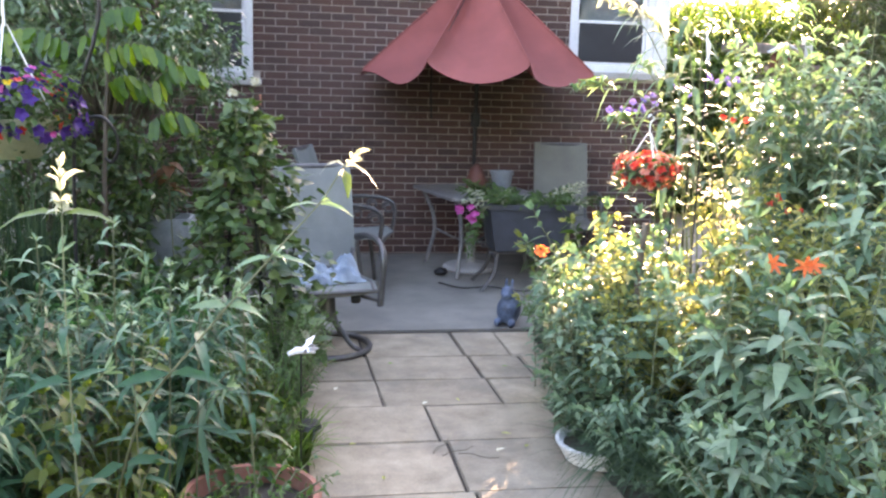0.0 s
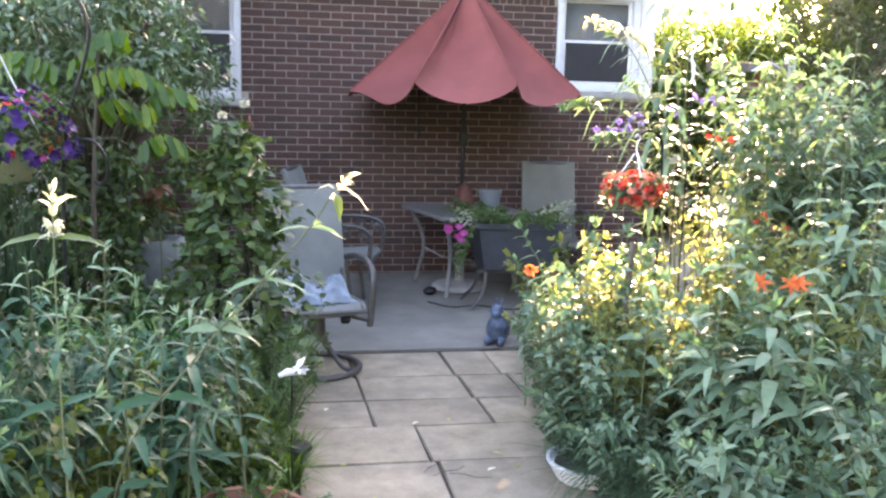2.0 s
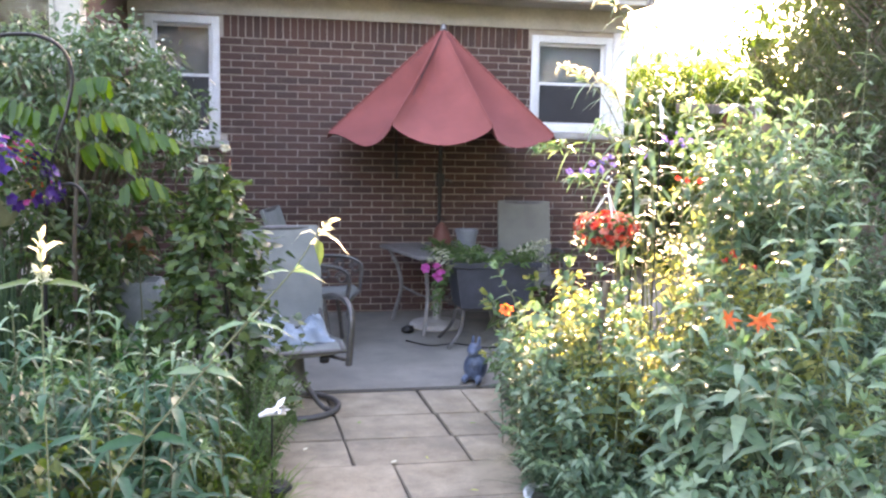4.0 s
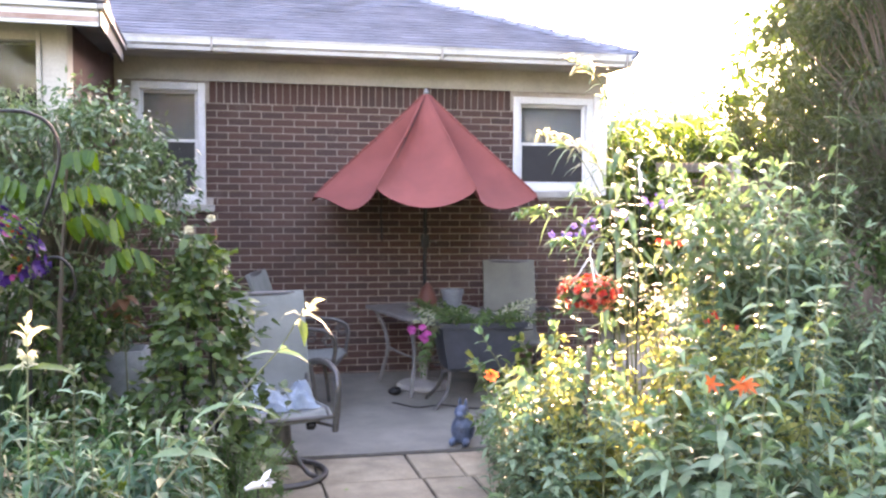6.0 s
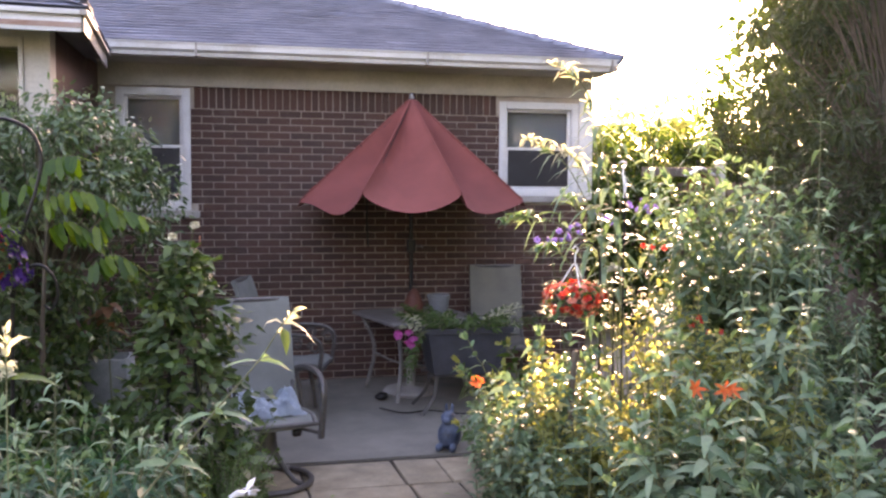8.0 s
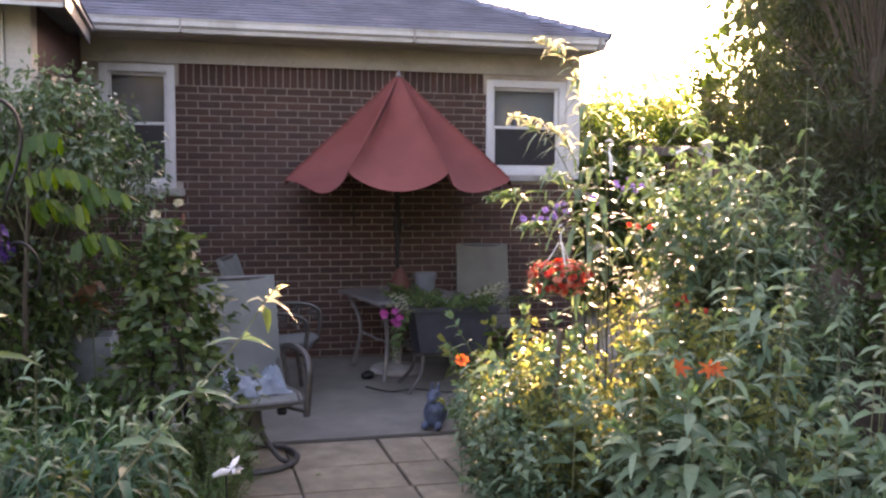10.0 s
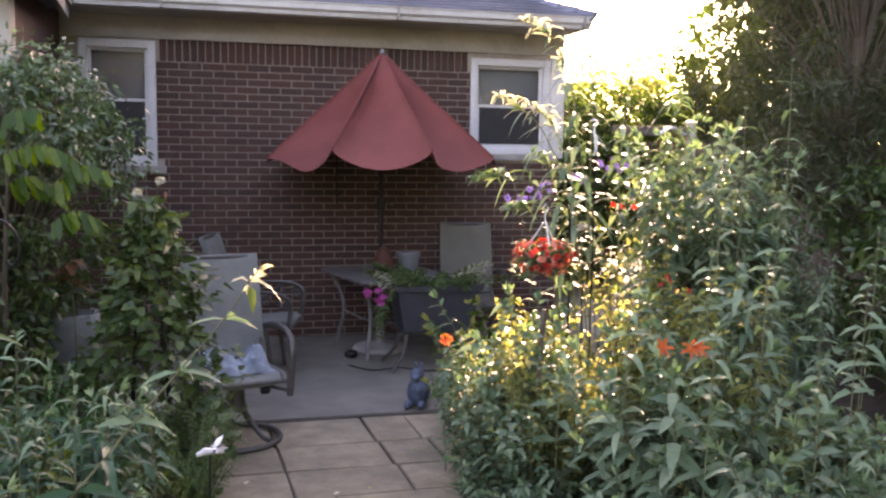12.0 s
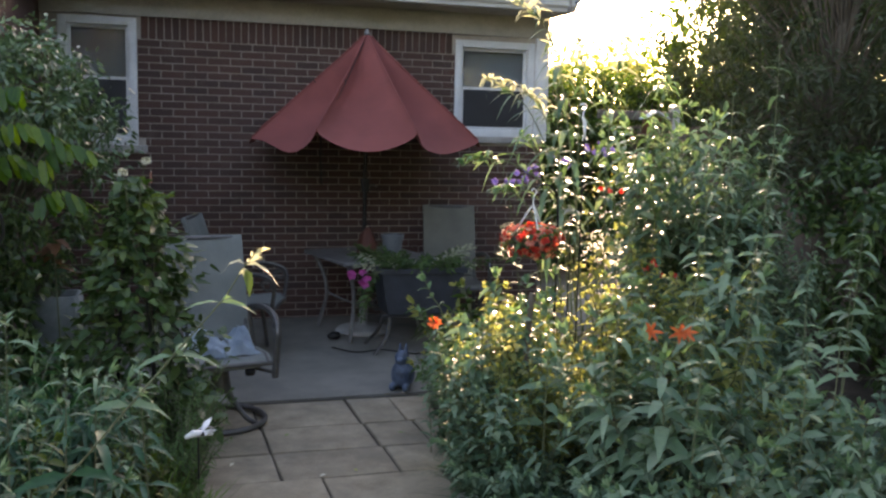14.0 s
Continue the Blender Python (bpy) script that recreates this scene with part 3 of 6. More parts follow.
def wing():
    wx, wy = -0.82, -2.2
    wl = tagged(new("wall_west"), "projecting wing with cream panelled front and brick side", "wall", kind="structure")
    bm = bmesh.new()
    box(bm, (wx - 0.2, wy + 0.21, -0.1), (wx, 0.0, 2.95))
    part("side_wall", bm, BRICK, wl, smooth=False)
    bm = bmesh.new()
    w = (-2.1, -0.985, 1.45, 2.84)
    box(bm, (-7.0, wy, -0.1), (w[0], wy + 0.2, 2.95))
    box(bm, (w[1], wy, -0.1), (wx, wy + 0.2, 2.95), 0.006)
    box(bm, (w[0], wy, -0.1), (w[1], wy + 0.2, w[2]))
    box(bm, (w[0], wy, w[3]), (w[1], wy + 0.2, 2.95))
    part("front_wall", bm, CREAM, wl, smooth=False)
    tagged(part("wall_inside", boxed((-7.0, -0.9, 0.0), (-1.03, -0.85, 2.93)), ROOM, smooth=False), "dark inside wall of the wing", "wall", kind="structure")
    # unseen ceiling and end wall, added so no sky light leaks behind the pane
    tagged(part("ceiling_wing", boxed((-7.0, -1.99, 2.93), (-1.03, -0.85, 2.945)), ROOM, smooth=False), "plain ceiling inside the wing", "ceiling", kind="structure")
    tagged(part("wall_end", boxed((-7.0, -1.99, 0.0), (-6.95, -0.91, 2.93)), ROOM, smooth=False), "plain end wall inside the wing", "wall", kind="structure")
    win = tagged(new("window_3"), "white-framed window in the wing front", "window", kind="structure")
    bm = bmesh.new()
    for lo, hi in (((w[0], wy - 0.02, w[2]), (w[0] + 0.03, wy + 0.1, w[3])), ((w[1] - 0.03, wy - 0.02, w[2]), (w[1], wy + 0.1, w[3])), ((w[0] + 0.03, wy - 0.02, w[3] - 0.06), (w[1] - 0.03, wy + 0.1, w[3])), ((w[0] + 0.03, wy - 0.02, w[2]), (w[1] - 0.03, wy + 0.1, w[2] + 0.06))):
        box(bm, lo, hi, 0.006)
    part("window_frame", bm, CREAM, win)
    p = part("pane", boxed((w[0] + 0.03, wy + 0.03, w[2] + 0.06), (w[1] - 0.03, wy + 0.035, w[3] - 0.06)), GLASS, win, smooth=False)
    p.visible_shadow = False
    tr = thing("trim", "white fascia and dark soffit of the wing roof", "trim", kind="structure")
    tr.matrix_basis = WING_TURN
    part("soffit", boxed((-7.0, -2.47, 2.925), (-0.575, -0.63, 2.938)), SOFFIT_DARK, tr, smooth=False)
    part("fascia", boxed((-7.0, -2.5, 2.845), (-0.576, -2.478, 2.95), 0.004), WHITE, tr)
    part("rust_strip", boxed((-7.0, -2.506, 2.872), (-0.575, -2.5005, 2.905)), RUSTY, tr, "peeling rust-brown strip", smooth=False)
    # side board and side drip edge: shade put into darker colours
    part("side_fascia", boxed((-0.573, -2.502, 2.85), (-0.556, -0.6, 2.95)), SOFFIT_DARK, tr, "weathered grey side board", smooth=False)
    part("drip_edge", boxed((-7.0, -2.535, 2.951), (-0.583, -2.47, 2.984), 0.004), GUTTER, tr)
    part("side_drip_edge", boxed((-0.58, -2.537, 2.951), (-0.53, -0.6, 2.984), 0.004), STRAP, tr)


wing()

# ---- patio slab ----
bm = bmesh.new()
gx = [-0.8 + 0.25 * k for k in range(21)]
gy = [-2.66 + 0.266 * k for k in range(11)]
gv = [[bm.verts.new((x, y - (0.006 * noise.noise(Vector((x * 3, 0, 0))) if j == 0 else 0), 0.003 * noise.noise(Vector((x, y, 3))))) for j, y in enumerate(gy)] for x in gx]
for i in range(20):
    for j in range(10):
        bm.faces.new((gv[i][j], gv[i + 1][j], gv[i + 1][j + 1], gv[i][j + 1]))
edge = [e for e in bm.edges if e.is_boundary]
ex = bmesh.ops.extrude_edge_only(bm, edges=edge)
for v in ex["geom"]:
    if isinstance(v, bmesh.types.BMVert):
        v.co.z = -0.1
tagged(part("patio", bm, CONCRETE), "grey concrete patio slab with damp stains", "patio", kind="structure")

# ---- side yard ----
bm = bmesh.new()
for k in range(6):
    box(bm, (3.98, -1.6 + 3.0 * k, -0.09), (7.3, 1.39 + 3.0 * k, -0.004), 0.008)
tagged(part("driveway", bm, DRIVE), "pale sunlit concrete drive beside the house", "driveway", kind="structure")

# ---- planting beds ----
bed("bed_east", [(1.75, -2.7), (3.9, -2.75), (4.0, -1.75), (7.4, -1.75), (8.0, -6.0), (6.5, -9.5), (3.5, -9.0), (1.72, -7.2), (1.68, -5.0)], "dark soil of the planted border")
bed("bed_west", [(0.42, -3.85), (0.44, -6.0), (0.4, -8.0), (-0.4, -9.2), (-4.0, -9.0), (-5.0, -5.5), (-4.5, -2.75), (-0.2, -2.72), (0.1, -3.4)], "dark soil of the planted border")


# ---- furniture ----
def patio_chair(name, label, m, group="patio chairs", swivel=True, fabric=SLING):
    """A high-back sling chair; the sitter faces -y. Curved arms with scrolled ends."""
    ch = thing(name, label, "chair", m, group)
    w = 0.237
    side = [(0, -0.27, 0.44), (0, -0.20, 0.475), (0, 0.0, 0.455), (0, 0.16, 0.455), (0, 0.235, 0.52), (0, 0.29, 0.70), (0, 0.345, 0.90), (0, 0.40, 1.07), (0, 0.425, 1.13)]
    line = curve_points(side, 5)
    # sling: one bent sheet with thickness, sagging between the rails
    for nm, lo, hi in (("seat", 0, 18), ("backrest", 18, len(line) - 1)):
        bm = bmesh.new()
        cols = 9
        rows = []
        for p in line[lo : hi + 1]:
            row = []
            for c in range(cols):
                u = c / (cols - 1) * 2 - 1
                sag = 0.022 * (1 - u * u)
                row.append(bm.verts.new((u * (w + 0.012), p.y + (sag if nm == "backrest" else 0), p.z - (sag if nm == "seat" else 0))))
            rows.append(row)
        for a, b in zip(rows, rows[1:]):
            for c in range(cols - 1):
                bm.faces.new((a[c], a[c + 1], b[c + 1], b[c]))
        bmesh.ops.recalc_face_normals(bm, faces=bm.faces)
        bmesh.ops.solidify(bm, geom=bm.faces[:], thickness=0.03)
        part(nm, bm, fabric, ch, "taut sling fabric")
    for s in (-1, 1):
        part("side_rail", tube(bmesh.new(), [(s * (w - 0.006), p.y + (0.022 if p.z > 0.6 else 0.0), p.z - 0.012) for p in line], 0.0125, 8), FRAME, ch)
        # arm: from the back, over, and down to the seat front
        arm = [(s * (w + 0.03), 0.29, 0.66), (s * (w + 0.05), 0.12, 0.70), (s * (w + 0.055), -0.10, 0.71), (s * (w + 0.055), -0.23, 0.68), (s * (w + 0.05), -0.285, 0.60), (s * (w + 0.045), -0.27, 0.46), (s * (w + 0.04), -0.255, 0.33)]
        if not swivel:
            arm = arm[:4] + [(s * (w + 0.05), -0.275, 0.61), (s * (w + 0.04), -0.255, 0.43)]
        part("arm", tube(bmesh.new(), curve_points(arm, 6), 0.019 if swivel else 0.015, 8, flat=1.35), FRAME, ch)
        sc = [(s * (w + 0.055), -0.215 + 0.05 * math.cos(a) * (1 - a / 14), 0.62 + 0.05 * math.sin(a) * (1 - a / 14)) for a in [k * 0.45 for k in range(20)]]
        part("scroll", tube(bmesh.new(), sc, 0.009, 6), FRAME, ch)
        if not swivel:
            sc = [(s * (w + 0.055), -0.08 + 0.045 * math.cos(a) * (1 - a / 14), 0.645 + 0.045 * math.sin(a) * (1 - a / 14)) for a in [k * 0.45 for k in range(20)]]
            part("scroll", tube(bmesh.new(), sc, 0.009, 6), FRAME, ch)
        if not swivel:
            part("back_leg", tube(bmesh.new(), curve_points([(s * w, 0.2, 0.46), (s * (w + 0.01), 0.27, 0.25), (s * (w + 0.02), 0.36, 0.012)], 5), 0.017, 8), FRAME, ch)
            part("front_leg", tube(bmesh.new(), curve_points([(s * w, -0.06, 0.45), (s * w, -0.1, 0.2), (s * (w + 0.01), -0.12, 0.012)], 5), 0.017, 8), FRAME, ch)
    part("front_rail", tube(bmesh.new(), [(-w - 0.04, -0.262, 0.425), (w + 0.04, -0.262, 0.425)], 0.014, 8), FRAME, ch)
    part("head_rail", tube(bmesh.new(), [(-w, 0.442, 1.112), (w, 0.442, 1.112)], 0.016, 8), FRAME, ch)
    if swivel:
        bm = bmesh.new()
        box(bm, (-0.13, -0.14, 0.375), (0.13, 0.16, 0.405), 0.006)
        for s in (-1, 1):
            tube(bm, [(s * 0.1, -0.12, 0.39), (s * (w + 0.03), -0.25, 0.36)], 0.012, 6)
            tube(bm, [(s * 0.1, 0.14, 0.39), (s * w, 0.17, 0.45)], 0.012, 6)
        part("rocker_plate", bm, FRAME, ch)
        part("knob", lathe(bmesh.new(), [(0.02, 0), (0.028, 0.012), (0.028, 0.045), (0.018, 0.055)], 12, pose(0.11, -0.2, 0.365, 0, 90, 0)), IRON, ch)
        part("swivel_post", lathe(bmesh.new(), [(0.075, 0.2), (0.06, 0.27), (0.055, 0.34), (0.085, 0.376)], 18), FRAME, ch)
        ring = [(0.275 * math.cos(a), 0.275 * math.sin(a), 0.021) for a in [2 * math.pi * k / 40 for k in range(40)]]
        part("base_ring", tube(bmesh.new(), ring, 0.019, 8, closed=True), FRAME, ch)
        for k in range(4):
            a = math.pi / 4 + k * math.pi / 2
            pts = curve_points([(0.04 * math.cos(a), 0.04 * math.sin(a), 0.25), (0.1 * math.cos(a), 0.1 * math.sin(a), 0.15), (0.19 * math.cos(a), 0.19 * math.sin(a), 0.05), (0.262 * math.cos(a), 0.262 * math.sin(a), 0.026)], 5)
            part("base_leg", tube(bmesh.new(), pts, 0.016, 8), FRAME, ch)
    return ch


patio_chair("patio_chair", "grey-green sling swivel rocker on a dark metal ring base", pose(0.56, -3.06, 0.0, 0, 0, 11))
patio_chair("patio_chair", "grey-green sling chair with scrolled metal arms beside the wall", pose(0.84, -1.38, 0.0, 0, 0, 74), swivel=False)
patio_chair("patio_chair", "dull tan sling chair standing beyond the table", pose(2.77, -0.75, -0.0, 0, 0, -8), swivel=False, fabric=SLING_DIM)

# a crumpled towel on the seat
bm = bmesh.new()
nx, ny = 64, 44
tv = []
for i in range(nx):
    row = []
    for j in range(ny):
        u, v = i / (nx - 1), j / (ny - 1)
        x, y = (u - 0.5) * 0.42, (v - 0.5) * 0.26
        q = Vector((x * 9, y * 11, 1.7))
        h = 0.012 + 0.05 * max(0, noise.noise(q) + 0.3) + 0.034 * (1 - abs(math.sin(7 * u + 6 * v + 3.0 * noise.noise(q * 0.7)))) ** 1.5 + 0.03 * abs(noise.noise(q * 2.4 + Vector((3, 1, 0))))
        h += 0.115 * math.exp(-(((u - 0.24) / 0.17) ** 2 + ((v - 0.6) / 0.3) ** 2)) + 0.04 * math.exp(-(((u - 0.8) / 0.2) ** 2 + ((v - 0.6) / 0.3) ** 2)) + 0.05 * math.exp(-(((u - 0.9) / 0.08) ** 2 + ((v - 0.8) / 0.16) ** 2))
        edge_f = min(u, 1 - u, v, 1 - v)
        h *= 0.95 * min(1, 0.15 + edge_f * 12)
        row.append(bm.verts.new((x + 0.02 * noise.noise(q * 1.3), y + 0.03 * noise.noise(q * 0.9 + Vector((9, 0, 0))), h)))
    tv.append(row)
for i in range(nx - 1):
    for j in range(ny - 1):
        bm.faces.new((tv[i][j], tv[i + 1][j], tv[i + 1][j + 1], tv[i][j + 1]))
bmesh.ops.solidify(bm, geom=bm.faces[:], thickness=0.006)
tagged(part("towel", bm, TOWEL, m=pose(0.535, -3.1, 0.458, 0, 0, 11) @ Matrix.Diagonal((1.14, 1.15, 1.15, 1))), "pale blue towel crumpled on the chair seat", "towel")


def patio_table(m):
    tb = thing("patio_table", "square pale metal patio table with curved legs under the umbrella", "table", m)
    hx, hy = 0.44, 0.45
    part("tabletop", boxed((-hx, -hy, 0.70), (hx, hy, 0.722), 0.008), FRAME_PALE, tb)
    bm = bmesh.new()
    for a, b in (((-hx, -hy), (hx, -hy)), ((hx, -hy), (hx, hy)), ((hx, hy), (-hx, hy)), ((-hx, hy), (-hx, -hy))):
        tube(bm, [(a[0], a[1], 0.704), (b[0], b[1], 0.704)], 0.018, 8)
    part("rim", bm, FRAME_PALE, tb)
    for sx in (-1, 1):
        for sy in (-1, 1):
            p = curve_points([(sx * 0.38, sy * 0.39, 0.69), (sx * 0.31, sy * 0.32, 0.5), (sx * 0.29, sy * 0.3, 0.33), (sx * 0.32, sy * 0.33, 0.15), (sx * 0.35, sy * 0.36, 0.012)], 5)
            part("leg", tube(bmesh.new(), p, 0.019, 8), FRAME_PALE, tb)
    for s in (-1, 1):
        p = curve_points([(-0.29, s * 0.3, 0.34), (-0.12, s * 0.12, 0.26), (0.12, -s * 0.12, 0.26), (0.29, -s * 0.3, 0.34)], 5)
        part("stretcher", tube(bmesh.new(), p, 0.012, 6), FRAME_PALE, tb)


TABLE = (1.98, -0.72)
patio_table(pose(*TABLE, 0.0, 0, 0, 14))


def umbrella(m):
    um = thing("patio_umbrella", "faded brick-red canvas umbrella, half open and drooping", "umbrella", m)
    ribs, top, R, fall = 8, 2.685, 1.04, 0.865
    n_r, n_u = 192, 28
    # by panel: how far it hangs below its ribs, where it hangs lowest, how far it folds in and where; by rib: how far its end is let down
    HANG = (0.9, 0.85, 0.45, 0.7, 0.9, 0.7, 0.45, 0.9)
    SKEW = (1.0, 0.5, 0.8, 1.0, 1.0, 1.0, 1.2, 2.1)
    FOLD = (0.36, 0.5, 0.4, 0.35, 0.35, 0.35, 0.4, 0.55)
    TUCK = (0.42, 0.6, 1.0, 1.0, 1.0, 1.0, 1.0, 1.0)
    DROP = (0.0, 0.0, 0.06, 0.0, 0.0, 0.0, 0.0, 0.085)
    bm = bmesh.new()
    rows = []
    turn = math.radians(-123)
    for i in range(n_u + 1):
        u = 0.03 + 0.97 * i / n_u
        row = []
        for k in range(n_r):
            a = 2 * math.pi * k / n_r
            p = int(k * ribs / n_r) % ribs
            f = (k * ribs / n_r) % 1.0
            mid = math.sin(math.pi * f ** SKEW[p])
            drop = DROP[p] * (1 - f) + DROP[(p + 1) % ribs] * f
            rad = R * u * math.cos(math.pi / ribs) / math.cos((f - 0.5) * 2 * math.pi / ribs) * (1 - FOLD[p] * math.sin(math.pi * f ** TUCK[p]) ** 0.7 * math.sin(math.pi * u ** 0.8) + 0.05 * mid * u ** 4)
            z = top - fall * u ** 0.92 - drop * u ** 2 - 0.17 * HANG[p] * mid ** 0.7 * u ** 3 + 0.004 * noise.noise(Vector((a * 5, u * 7, 0)))
            row.append(bm.verts.new((rad * math.cos(a + turn), rad * math.sin(a + turn), z)))
        rows.append(row)
    for a, b in zip(rows, rows[1:]):
        for k in range(n_r):
            bm.faces.new((a[k], a[(k + 1) % n_r], b[(k + 1) % n_r], b[k]))
    bmesh.ops.recalc_face_normals(bm, faces=bm.faces)
    bmesh.ops.solidify(bm, geom=bm.faces[:], thickness=0.004)
    part("canopy", bm, UMBRELLA, um)
    for k in range(ribs):
        a = 2 * math.pi * k / ribs + turn
        pts = [(R * u * 1.003 * math.cos(a), R * u * 1.003 * math.sin(a), top - fall * u ** 0.92 - DROP[k] * u * u + 0.002) for u in [0.04 + 0.95 * j / 12 for j in range(13)]]
        part("seam", tube(bmesh.new(), pts, 0.0075, 6), UMBRELLA, um)
    part("pole", lathe(bmesh.new(), [(0.019, 0.05), (0.019, 2.665)], 14), IRON, um)
    part("finial", lathe(bmesh.new(), [(0.026, 2.655), (0.03, 2.668), (0.018, 2.682), (0.016, 2.692), (0.006, 2.712)], 14), FRAME_PALE, um, "pale finial")
    part("crank_housing", boxed((-0.035, -0.04, 1.28), (0.035, 0.04, 1.40), 0.01), IRON, um)
    part("crank_handle", tube(bmesh.new(), [(0.03, 0, 1.34), (0.09, 0, 1.34), (0.095, -0.05, 1.33)], 0.008, 6), FRAME_PALE, um)
    for k in range(ribs):
        a = 2 * math.pi * k / ribs + turn
        pts = [(R * u * 0.93 * math.cos(a), R * u * 0.93 * math.sin(a), top - fall * u ** 0.92 - DROP[k] * u * u - 0.014) for u in [0.05 + 0.94 * j / 9 for j in range(10)]]
        rib = part("rib", tube(bmesh.new(), pts, 0.008, 6), IRON, um)
        part("strut", tube(bmesh.new(), [(0.025 * math.cos(a), 0.025 * math.sin(a), 1.72), (0.5 * math.cos(a), 0.5 * math.sin(a), 2.25)], 0.007, 6), IRON, rib)
    part("tie_strap", tube(bmesh.new(), [(-0.47, -0.5, 1.84), (-0.475, -0.5, 1.6), (-0.465, -0.5, 1.37)], 0.011, 6, flat=0.4), IRON, um, "dark tie strap hanging from the rim")
    part("base", lathe(bmesh.new(), [(0.24, 0.003), (0.25, 0.02), (0.23, 0.045), (0.06, 0.06), (0.04, 0.075), (0.032, 0.32), (0.022, 0.33)], 28), SILL, um, "round pale cast base plate")


umbrella(pose(1.926, -0.72, 0.0))


def pot(name, label, m, profile, mat, seg=32, square=0.0, soil_r=None, soil_z=None):
    p = thing(name, label, "plant pot", m)
    part("pot", lathe(bmesh.new(), profile, seg, square=square), mat, p)
    if soil_r:
        bm = lathe(bmesh.new(), [(soil_r, soil_z - 0.02), (soil_r * 0.98, soil_z), (soil_r * 0.5, soil_z + 0.008), (0.0005, soil_z + 0.012)], seg, square=square)
        part("potting_soil", bm, SOIL, p)
    return p


# the tub of trailing plants beside the table, on a low metal stand
stand = thing("plant_stand", "low dark metal stand under the planter tub", "plant stand", pose(2.24, -1.42, 0) @ Matrix.Diagonal((1.5, 1, 1.157, 1)))
for sx in (-1, 1):
    for sy in (-1, 1):
        part("leg", tube(bmesh.new(), curve_points([(sx * 0.17, sy * 0.14, 0.27), (sx * 0.19, sy * 0.16, 0.13), (sx * 0.26, sy * 0.2, 0.012)], 5), 0.011, 6), FRAME, stand)
for sy in (-1, 1):
    part("bar", tube(bmesh.new(), [(-0.22, sy * 0.14, 0.275), (0.22, sy * 0.14, 0.275)], 0.011, 6), FRAME, stand)
tub = pot("planter_tub", "blue-grey square planter tub with trailing flowers", pose(2.24, -1.42, 0.332) @ Matrix.Diagonal((1.5, 1, 1.05, 1)), [(0.19, 0), (0.2, 0.01), (0.245, 0.33), (0.262, 0.335), (0.264, 0.375), (0.24, 0.377), (0.232, 0.33)], TUB, 40, 0.8, 0.228, 0.345)
pot("flower_pot", "small pale grey pot standing on the patio table", pose(2.16, -0.83, 0.7225), [(0.07, 0), (0.075, 0.004), (0.095, 0.15), (0.105, 0.152), (0.105, 0.185), (0.094, 0.186), (0.088, 0.15)], PALE_POT, 28, 0, 0.086, 0.16)
lan = thing("garden_lantern", "rust-red clay lantern on the patio table", "lantern", pose(1.93, -0.83, 0.7225))
part("body", lathe(bmesh.new(), [(0.07, 0), (0.09, 0.02), (0.088, 0.1), (0.06, 0.19), (0.03, 0.23), (0.012, 0.25)], 20), RUST_RED, lan)
part("ring", tube(bmesh.new(), [(0.022 * math.cos(a), 0, 0.268 + 0.022 * math.sin(a)) for a in [2 * math.pi * k / 14 for k in range(14)]], 0.004, 5, closed=True), IRON, lan)
# grey stone urn
urn = thing("stone_urn", "grey cast stone pedestal urn among the plants", "urn", pose(-0.38, -2.98, -0.03) @ Matrix.Diagonal((0.84, 0.84, 1, 1)))
part("plinth", lathe(bmesh.new(), [(0.15, 0), (0.15, 0.1), (0.1, 0.16), (0.085, 0.34), (0.11, 0.42)], 36, square=0.9), STONE, urn)
part("bowl", lathe(bmesh.new(), [(0.1, 0.42), (0.125, 0.5), (0.13, 0.66), (0.165, 0.72), (0.17, 0.82), (0.155, 0.86), (0.135, 0.86), (0.125, 0.8)], 36, square=0.9), STONE, urn)
# foreground terracotta pot and white bowl
pot("terracotta_pot", "large worn terracotta pot holding low green plants", pose(0.22, -5.6, -0.02) @ Matrix.Diagonal((0.96, 0.96, 0.92, 1)), [(0.17, 0), (0.18, 0.01), (0.235, 0.24), (0.255, 0.245), (0.258, 0.31), (0.25, 0.318), (0.232, 0.316), (0.222, 0.24)], TERRACOTTA, 48, 0, 0.218, 0.25)
pot("white_bowl", "low white ceramic bowl on the paving under the shrubs", pose(1.755, -4.85, 0.006) @ Matrix.Diagonal((0.95, 0.95, 0.68, 1)), [(0.15, 0), (0.16, 0.006), (0.2, 0.1), (0.212, 0.125), (0.212, 0.138), (0.195, 0.14), (0.182, 0.1)], WHITE_PLASTIC, 40, 0, 0.175, 0.1)

# garden statue: one plain shape
bm = bmesh.new()
for c, s in (((0, 0, 0.105), (0.085, 0.11, 0.105)), ((0, -0.04, 0.235), (0.052, 0.06, 0.05)), ((0, -0.09, 0.225), (0.03, 0.035, 0.026)), ((-0.022, -0.01, 0.285), (0.012, 0.02, 0.05)), ((0.022, -0.01, 0.285), (0.012, 0.02, 0.05)), ((-0.05, -0.09, 0.03), (0.025, 0.05, 0.03)), ((0.05, -0.09, 0.03), (0.025, 0.05, 0.03)), ((0, 0, 0.165), (0.06, 0.075, 0.06))):
    bmesh.ops.create_icosphere(bm, subdivisions=3, radius=1, matrix=Matrix.LocRotScale(c, None, s))
statue = part("garden_statue", bm, STATUE, m=pose(1.86, -2.55, 0.003, 0, 0, -30))
rm = statue.modifiers.new("fused", "REMESH")
rm.mode, rm.voxel_size, rm.use_smooth_shade = "VOXEL", 0.006, True
tagged(statue, "small blue-grey glazed garden statue on the patio edge", "statue")

# slim black rod beside the chair
rod = thing("garden_stake", "slim black metal garden stake standing in the bed", "stake", pose(0.36, -3.45, -0.05))
